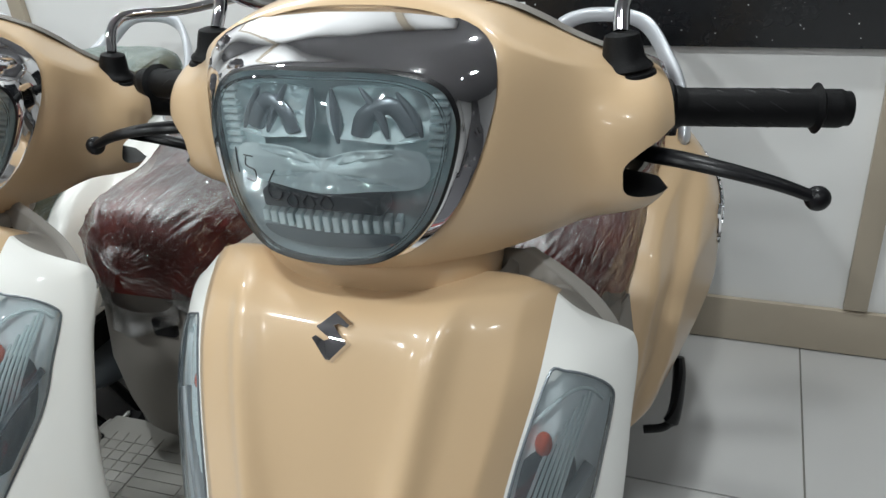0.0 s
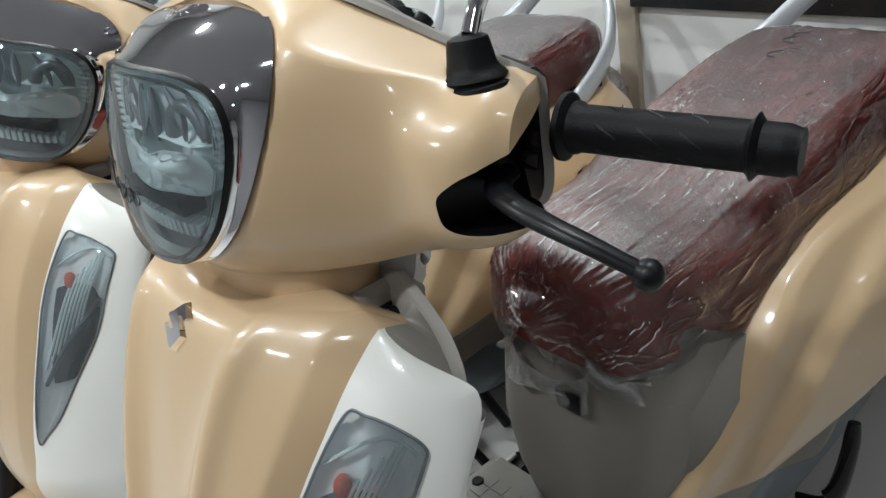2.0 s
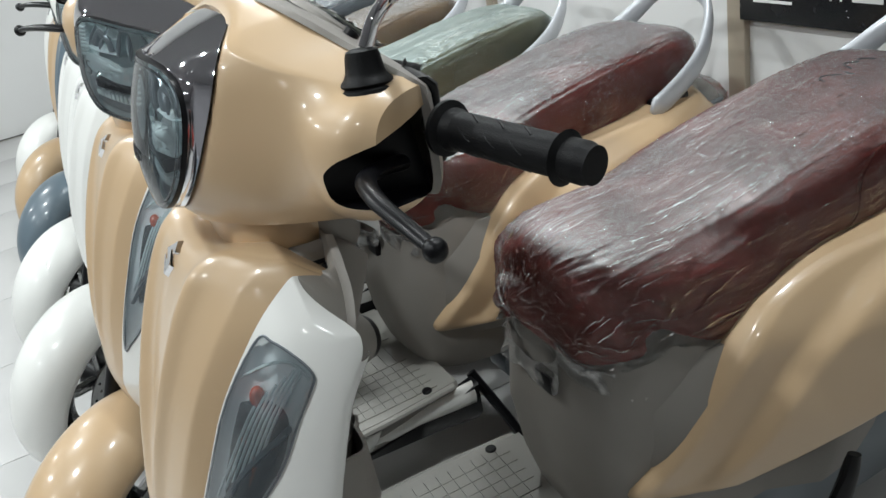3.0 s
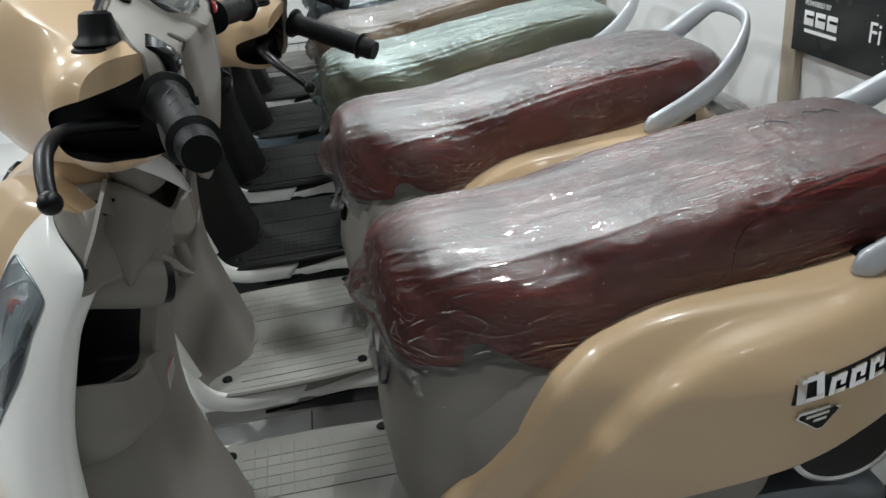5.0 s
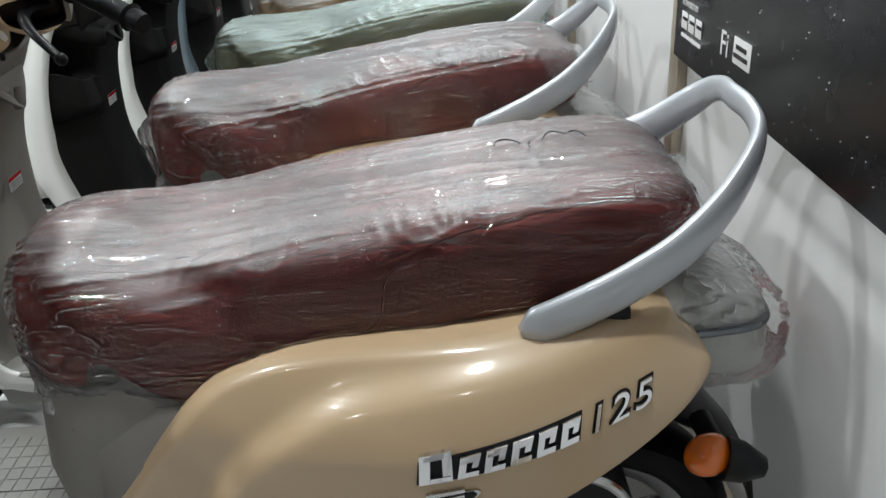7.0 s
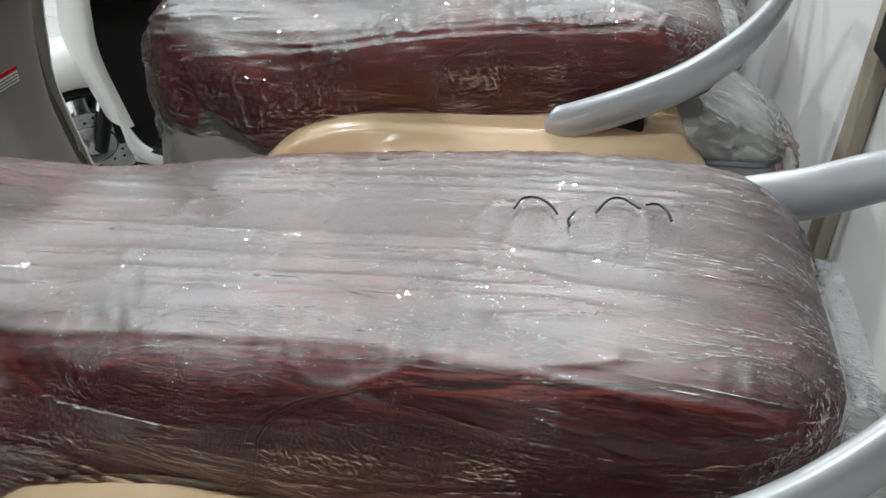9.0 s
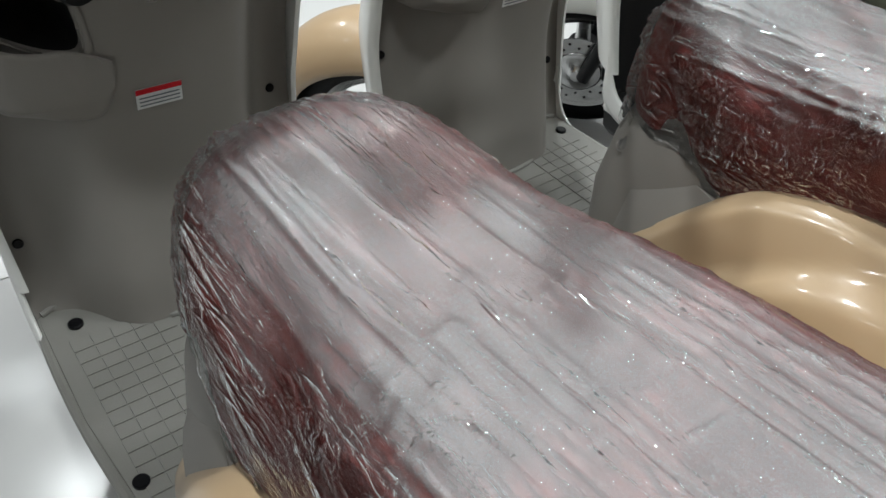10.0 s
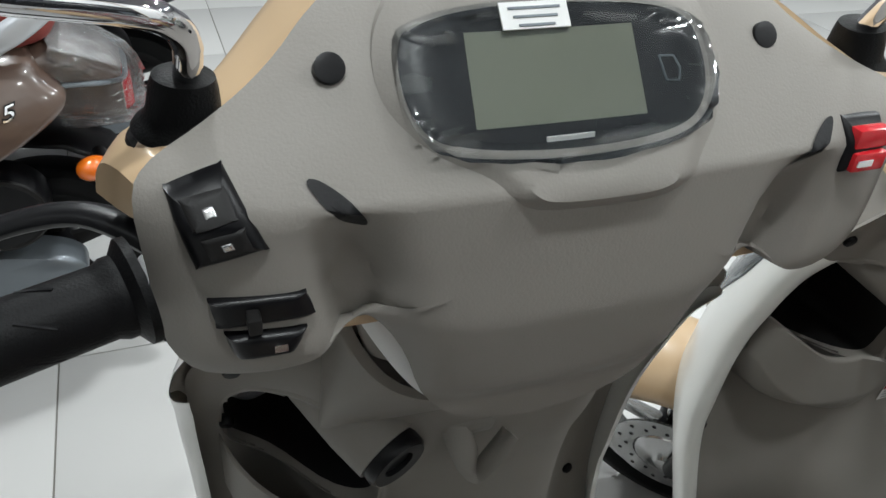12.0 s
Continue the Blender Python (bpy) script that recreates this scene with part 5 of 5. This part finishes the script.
    path = spline(full, 90)

    def rad(t):
        e = min(t, 1 - t)
        return 0.0158 * min(1, 0.35 + e / 0.03) * (1 - 0.35 * min(1, max(0, (e - 0.22) / 0.2)))
    part("grab_rail", tube(path, rad, 20, (0.7, 1.4)), "silver", root, "silver painted pillion grab rail", 60)
    for s in (1, -1):
        part("rail_mount", box(s * 0.145, 1.15, 0.655, 0.05, 0.09, 0.025, 0.008), "black", root)
        b = new("rear_blinker")
        b.parent = root
        tagged(b, "orange rear turn signal on a black stalk")
        part("stalk", tube([(s * 0.07, 1.31, 0.44), (s * 0.125, 1.315, 0.435)], 0.014, 10), "black", b)
        part("lens", revolve([(0.024 * math.sin(math.pi * i / 12), -0.034 * math.cos(math.pi * i / 12)) for i in range(13)], (s * 0.135, 1.3, 0.44), (0.6 * s, -0.8, 0.15), 18), "orange", b, "bright orange lens")
        part("housing", revolve([(0.026, 0.0), (0.024, 0.02), (0.012, 0.045), (0, 0.05)], (s * 0.138, 1.318, 0.436), (0.2 * s, 1, -0.2), 16), "black", b)
    mud = [[(w * math.sin(t), y, z + 0.02 * math.cos(t)) for t in (radians(-80 + 20 * k) for k in range(9))] for y, z, w in ((1.1, 0.47, 0.06), (1.25, 0.45, 0.07), (1.33, 0.41, 0.075), (1.385, 0.34, 0.07), (1.4, 0.27, 0.06))]
    thicken(part("rear_mudguard", loft(mud, wrap=False, caps=False), "black", root, "black plastic rear mudguard", 60), 0.006)
    build_wheel(root, "rear_wheel", 1.19, 0.2, 0.2, 0.048, False)
    # drive cover, stands, footrest
    part("drive_cover", loft([[(x, 0.98 + 0.27 * k * powr(math.cos(a), 0.8), 0.2 + 0.075 * k * powr(math.sin(a), 0.8)) for a in (2 * math.pi * j / 40 for j in range(40))] for x, k in ((0.05, 1), (0.115, 1.0), (0.128, 0.93), (0.13, 0.6))]), "lamphousing", root, "grey engine drive cover", 50)
    part("air_filter", loft([[(x, 1.13 + 0.085 * k * math.cos(a), 0.375 + 0.075 * k * math.sin(a)) for a in (2 * math.pi * j / 36 for j in range(36))] for x, k in ((0.08, 1), (0.15, 1.0), (0.162, 0.9), (0.164, 0.5))]), "black", root, "round black air filter box")
    part("filter_ring", tube([(0.158, 1.13 + 0.078 * math.cos(2 * math.pi * j / 40), 0.375 + 0.068 * math.sin(2 * math.pi * j / 40)) for j in range(41)], 0.006, 8), "steel", root)
    part("exhaust", tube(spline([(-0.1, 0.8, 0.17), (-0.13, 0.95, 0.19), (-0.14, 1.15, 0.23), (-0.14, 1.32, 0.27)], 16), lambda t: 0.025 + 0.022 * min(1, t * 3), 18), "black", root)
    for s in (1, -1):
        part("pillion_footrest", tube(spline([(s * 0.17, 0.82, 0.215), (s * 0.205, 0.828, 0.222), (s * 0.219, 0.838, 0.245), (s * 0.222, 0.862, 0.295), (s * 0.218, 0.882, 0.338)], 16), lambda t: 0.006 if t < 0.4 else 0.0115 - 0.003 * max(0, (t - 0.9) / 0.1), 10, (1, 1.5)), "black", root)
    part("side_stand", tube(spline([(0.14, 0.62, 0.25), (0.2, 0.66, 0.14), (0.24, 0.7, 0.02), (0.265, 0.7, 0.012)], 14), 0.01, 8), "black", root)
    for s in (1, -1):
        part("centre_stand", tube([(s * 0.07, 0.78, 0.2), (s * 0.11, 0.84, 0.012)], 0.011, 8), "black", root)


def build_seat(root, mat="seat", thread="thread"):
    rings = [[seat_point(y, 2 * math.pi * k / 64) for k in range(64)] for y in [0.528 + 0.757 * (i / 79) for i in range(80)]]
    st = part("seat", loft(rings), mat, root, "maroon vinyl seat", 60)
    for s in (1, -1):
        pts = spline([(0.87, -0.75, 0), (0.90, -0.35, 0), (0.95, 0.0, 0), (1.02, 0.32, 0), (1.1, 0.5, 0), (1.18, 0.58, 0)], 60)
        part("seam", tube([(lambda q: (s * q.x, q.y, q.z))(seat_point(p.x, p.y, 0.0004)) for p in pts], 0.0012, 5), mat, st)
        for off in (-0.012,):
            for i in range(4, 58, 1):
                a, b = pts[i], pts[i] + (pts[min(i + 1, 59)] - pts[i]) * 0.55
                part("stitch", tube([(lambda q: (s * q.x, q.y, q.z))(seat_point(p.x + off * 0.3, p.y - off * 2, 0.0006)) for p in (a, b)], 0.0006, 4), thread, st)
    return st


def build_cover(name, seed, mat="film", label="", crumple=1.0):
    """Loose film bag over a seat: follows it, with folds, and hangs past its lower edge."""
    th = thing(name, label, "seat cover", "seat covers")
    rng = random.Random(seed)
    ox, oy, oz = (rng.uniform(0, 50) for _ in range(3))

    known = {}

    def girth(yy):
        """Angles round the seat at even steps of length from the lower edge to the other."""
        if yy in known:
            return known[yy]
        angles = [radians(-48 + 276 * i / 160) for i in range(161)]
        ring = [seat_point(yy, a, 0.0, False) for a in angles]
        run = [0.0]
        for p, q in zip(ring, ring[1:]):
            run.append(run[-1] + (q - p).length)
        known[yy] = run, angles
        return run, angles

    def pt(u, v):
        y = 0.506 + 0.795 * u
        yy = min(max(y, 0.5285), 1.2845)
        vv = min(1.0, max(0.0, (v - 0.07) / 0.86))
        run, angles = girth(yy)
        a = float(np.interp(vv * run[-1], run, angles))
        base = seat_point(yy, a, 0.0, False)
        base -= Vector((math.cos(a), 0, 0)) * 0.3 * hollow(yy, base.z)
        hem = max(0.0, abs(v - 0.5) - 0.43) / 0.07
        n = Vector((math.cos(a) * 0.9, -0.9 if y < 0.56 else 0.7 if y > 1.27 else 0.0, math.sin(a))).normalized()
        top = max(0.0, math.sin(a))
        arc = (vv - 0.5) * run[-1]
        edge = max(0.0, 1 - abs(top - 0.62) / 0.36)
        q = Vector((arc * 62 + ox, y * 2.6 + 6 * noise.noise(Vector((y * 2, arc * 3, oz))) + oy, oz))
        long_fold = (1 - abs(noise.noise(q))) ** 7
        q2 = Vector((base.x * 30 + oy, y * 34 + ox, base.z * 20 + 12 * y))
        fine = (1 - abs(noise.noise(q2))) ** 8
        nose = max(0.0, 1 - (y - 0.52) / 0.1)
        vert = (1 - abs(noise.noise(Vector((a * 7, y * 4, ox))))) ** 6 * nose
        patch = max(0.0, min(1.0, 0.5 + 2.5 * noise.noise(Vector((base.x * 9 + oz, y * 7, base.z * 9)))))
        off = 0.0016 + (0.0026 - 0.0014 * edge) * long_fold + 0.0026 * crumple * fine * max(0.0, patch - 0.45) + 0.0045 * vert + 0.012 * nose * (1 - top) * max(0.0, 0.6 + 0.8 * noise.noise(Vector((a * 2, y * 9, oy))))
        off += 0.008 * max(0.0, noise.noise(Vector((base.x * 7 + ox, y * 5, base.z * 7)))) * (1 - top) ** 2
        bend = (1 - abs(noise.noise(Vector((y * 60 + 5 * arc, arc * 16 + oy, oz))))) ** 6
        off += 0.0022 * crumple * bend * edge * max(0.0, min(1.0, 0.4 + 3 * noise.noise(Vector((y * 8, arc * 4, ox)))))
        p = base + n * off
        p.y += (y - yy) * 1.1
        k = min(1.0, max(0.0, (y - 0.506) / 0.024)) ** 0.5
        p.x, p.z = p.x * k, 0.65 + (p.z - 0.65) * k
        if hem > 0:
            side = 1 if v < 0.5 else -1
            p.z -= hem * (0.026 + 0.016 * noise.noise(Vector((y * 14, seed, side))))
            p.x += side * hem * (0.003 + 0.01 * noise.noise(Vector((y * 48, 3.0, seed))) + 0.012 * noise.noise(Vector((y * 17, 5.0, seed + side))))
            p.y += hem * 0.01 * noise.noise(Vector((p.x * 40, y * 20, seed)))
        return p
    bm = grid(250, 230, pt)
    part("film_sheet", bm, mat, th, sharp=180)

    # loose hem round the nose and along both sides
    line = []
    for i in range(150):
        y = 1.12 - (1.12 - 0.534) * (i / 149) ** 0.8
        hw, zt, zb, tp = smooth_table(SEAT, y)
        line.append((hw * 0.93, y, zb + 0.004))
    front = [(line[-1][0] * math.cos(math.pi * k / 24), 0.534 - 0.012 * math.sin(math.pi * k / 24), 0.575 - 0.02 * math.sin(math.pi * k / 24)) for k in range(1, 24)]
    line = line + front + [(-x, y, z) for x, y, z in reversed(line)]

    def flap(u, v):
        f = u * (len(line) - 1)
        i = min(int(f), len(line) - 2)
        a, b = Vector(line[i]), Vector(line[i + 1])
        p = a + (b - a) * (f - i)
        out = Vector((p.x, (p.y - 0.62) * 0.5 if p.y < 0.62 else 0, 0))
        out = out.normalized() if out.length > 1e-6 else Vector((0, -1, 0))
        drop = 0.022 + 0.018 * noise.noise(Vector((u * 22, seed, 1))) + 0.004 * max(0, 1 - (p.y - 0.53) / 0.1)
        drop *= min(1, (1.12 - p.y) / 0.3 + 0.25)
        q = p + Vector((0, 0, 0.01 - (0.01 + drop) * v))
        ruffle = 0.013 * noise.noise(Vector((u * 70, v * 1.5, seed))) + 0.0015 * noise.noise(Vector((u * 160, v * 3, seed)))
        return q + out * (0.006 + 0.006 * v + ruffle * (0.3 + v))
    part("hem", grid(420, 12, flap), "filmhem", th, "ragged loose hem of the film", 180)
    return th


def build_marks(cover):
    """Marker strokes on the film over the seat."""
    def stroke(pts):
        line = [(p.x, p.y) for p in spline([(a, b, 0) for a, b in pts], 16)]
        out = []
        for x, y in line:
            hw, zt, zb, tp = smooth_table(SEAT, y)
            c = min(1, abs(x) / (hw * (1 - tp * 0.5)))
            a = math.acos(c ** (1 / 0.32)) if c > 0 else math.pi / 2
            z = seat_point(y, a).z
            out.append((x, y, z + 0.0075))
        part("pen_stroke", tube(out, 0.0009, 5), "ink", cover, "black marker stroke")
    stroke([(-0.012, 1.076), (-0.026, 1.08), (-0.028, 1.09), (-0.018, 1.1), (-0.008, 1.105)])
    stroke([(-0.012, 1.116), (-0.002, 1.113), (0.006, 1.114)])
    stroke([(-0.012, 1.13), (-0.03, 1.137), (-0.034, 1.146), (-0.022, 1.158)])
    stroke([(-0.028, 1.162), (-0.03, 1.17), (-0.02, 1.176), (-0.01, 1.178)])

# ---- the row of scooters ----
scooter = thing("scooter", "beige motor scooter with white side shields and maroon seat", "scooter", "parked scooters")
build_front(scooter)
build_headlight(scooter)
build_handlebar(scooter)
build_leg_shield(scooter)
build_footboard(scooter)
build_rear(scooter)
build_seat(scooter)
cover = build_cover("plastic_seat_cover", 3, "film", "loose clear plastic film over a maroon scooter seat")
build_marks(cover)

OFF = [(-0.545, -0.022, 2.0), (-1.09, -0.03, 0.5), (-1.635, -0.03, 0), (-2.18, -0.02, 0.5), (-2.72, -0.03, 0), (-3.27, -0.03, 0)]


def recolour(root, swap, label=""):
    table = {M[a]: M[b] for a, b in swap.items()}
    for o in root.children_recursive:
        if o.type == "MESH" and o.data.materials and o.data.materials[0] in table:
            o.material_slots[0].link = "OBJECT"
            o.material_slots[0].material = table[o.data.materials[0]]
    if label:
        tagged(root, label)
    return root


def spot(i):
    x, y, r = OFF[i]
    return pose(K * x, K * y, 0, 0, 0, r)


STEER_PARTS = ("front_cowl", "neck_cover", "rear_cover", "screw_hole", "finger_slot", "instrument_cluster", "light_switch", "turn_switch", "horn_switch", "starter_switch",
               "grip", "brake_lever", "mirror", "headlight", "front_wheel", "front_fender", "fork_leg")


def steer(root, degrees):
    """Turns the handlebar and front wheel about the raked steering axis."""
    p = Vector(P(0, 0.265, 0.87))
    m = Matrix.Translation(p) @ Matrix.Rotation(radians(degrees), 4, Vector((0, 0.43, 0.9))) @ Matrix.Translation(-p)
    for o in root.children:
        if o.name.split(".")[0] in STEER_PARTS or (o.name.startswith("bolt") and o.data.vertices[0].co.z > 0.87):
            o.matrix_local = m
    return root


steer(copy_thing(scooter, spot(0)), 42)
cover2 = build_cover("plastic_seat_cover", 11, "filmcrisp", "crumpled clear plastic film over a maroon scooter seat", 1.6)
cover2.matrix_world = spot(0)
recolour(steer(copy_thing(scooter, spot(1)), 42), dict(beige="white", grey="darkplastic", floorgrey="darkplastic", seat="brownseat"), "white motor scooter with black inner panels and brown seat")
recolour(steer(copy_thing(scooter, spot(2)), 42), dict(beige="white", grey="darkplastic", floorgrey="darkplastic", seat="tan"), "white motor scooter with black inner panels and a tan seat")
recolour(steer(copy_thing(scooter, spot(3)), 42), dict(beige="bluegrey", grey="darkplastic", floorgrey="darkplastic", seat="greyseat", white="bluegrey"), "blue-grey motor scooter with black inner panels and a grey seat")
recolour(steer(copy_thing(scooter, spot(4)), 42), dict(grey="darkplastic", floorgrey="darkplastic", seat="greyseat"), "beige motor scooter with black inner panels and a grey seat")
recolour(steer(copy_thing(scooter, spot(5)), 42), dict(beige="white", seat="tan"), "white motor scooter with grey inner panels and a tan seat")
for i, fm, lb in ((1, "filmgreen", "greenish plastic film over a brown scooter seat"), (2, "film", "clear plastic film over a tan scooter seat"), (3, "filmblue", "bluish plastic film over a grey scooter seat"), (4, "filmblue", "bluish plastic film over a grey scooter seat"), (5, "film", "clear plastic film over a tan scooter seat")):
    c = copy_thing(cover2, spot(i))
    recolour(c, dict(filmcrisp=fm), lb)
# across the aisle
across = [(1.62, -0.9, 90, dict(beige="brown", white="brown", grey="darkplastic", floorgrey="darkplastic", steel="darkplastic"), "dark brown motor scooter parked across the aisle"),
          (1.45, -1.62, 92, dict(beige="blackpaint", white="blackpaint", grey="darkplastic", floorgrey="darkplastic", steel="darkplastic", seat="greyseat"), "black motor scooter parked across the aisle"),
          (-1.75, -1.75, 150, dict(beige="bluegrey", white="bluegrey", grey="darkplastic", floorgrey="darkplastic", seat="greyseat"), "blue-grey motor scooter parked across the aisle")]
for x, y, r, sw, lb in across:
    recolour(steer(copy_thing(scooter, pose(K * x, K * y, 0, 0, 0, r)), 40), sw, lb)

# ---- poster ----
poster = thing("poster", "black poster with white print and specks on the wall", "poster")
part("board", box(0.62, WALL_Y - 0.0225, 1.2, 2.3, 0.006, 0.935, 0.001), "poster", poster)


def print_text(body, x, z, size):
    bm = text_mesh(body, size, 0.0004)
    for v in bm.verts:
        v.co = Vector((x + v.co.x, WALL_Y - 0.0265 + v.co.z, z + v.co.y))
    part("print", bm, "paper", poster)


print_text("POWERED BY", -0.494, 0.823, 0.013)
for k in range(3):
    part("logo_shape", box(-0.478 + 0.036 * k, WALL_Y - 0.0265, 0.8, 0.03, 0.001, 0.027, 0.0004), "paper", poster)
    part("logo_bar", box(-0.474 + 0.036 * k, WALL_Y - 0.0272, 0.803, 0.022, 0.001, 0.005), "poster", poster)
part("print_bar", box(-0.44, WALL_Y - 0.0265, 0.776, 0.1, 0.001, 0.006), "paper", poster)
print_text("Fi", -0.305, 0.788, 0.05)
part("print_tag", box(-0.22, WALL_Y - 0.0262, 0.806, 0.064, 0.001, 0.036, 0.0004), "paper", poster)
for k in range(2):
    part("tag_bar", box(-0.222, WALL_Y - 0.0272, 0.812 - 0.012 * k, 0.05 - 0.012 * (1 - k), 0.001, 0.006), "poster", poster)
for k in range(3):
    part("emblem_shape", box(-0.49 + 0.05 * k, WALL_Y - 0.0265, 0.9, 0.036, 0.001, 0.075 - 0.012 * k, 0.0004), "paper", poster)
part("picture_shape", box(-0.27, WALL_Y - 0.0262, 0.98, 0.14, 0.001, 0.2), "lamphousing", poster)
rs = random.Random(2)
bm = bmesh.new()
for k in range(700):
    x, z, r = rs.uniform(-0.3, 1.7), rs.uniform(0.745, 1.6), rs.uniform(0.0006, 0.0022)
    box(x, WALL_Y - 0.026, z, r, 0.0006, r, bm=bm)
tagged(part("specks", bm, "paper", poster), kind="stuff")

# ---- floor tiles ----
tile_mesh = None
floor_ob = bpy.data.objects["floor"]
ix0, ix1 = math.floor((X0 - 0.465) / TILE), math.ceil((X1 - 0.465) / TILE)
iy0 = math.floor((Y0 - 0.914) / TILE)
for i in range(ix0, ix1):
    for j in range(iy0, 1):
        x, y = 0.465 + TILE * (i + 0.5), 0.914 + TILE * (j + 0.5)
        if x - TILE / 2 < X0 - 0.3 or x + TILE / 2 > X1 + 0.3:
            continue
        if tile_mesh is None:
            t = part("tile", box(0, 0, 0, TILE - 0.0035, TILE - 0.0035, 0.008, 0.0012), "tile", floor_ob)
            tile_mesh = t.data
        else:
            t = new("tile", tile_mesh)
            t.parent = floor_ob
        t.location = (K * x, K * y, -0.0042 * K)
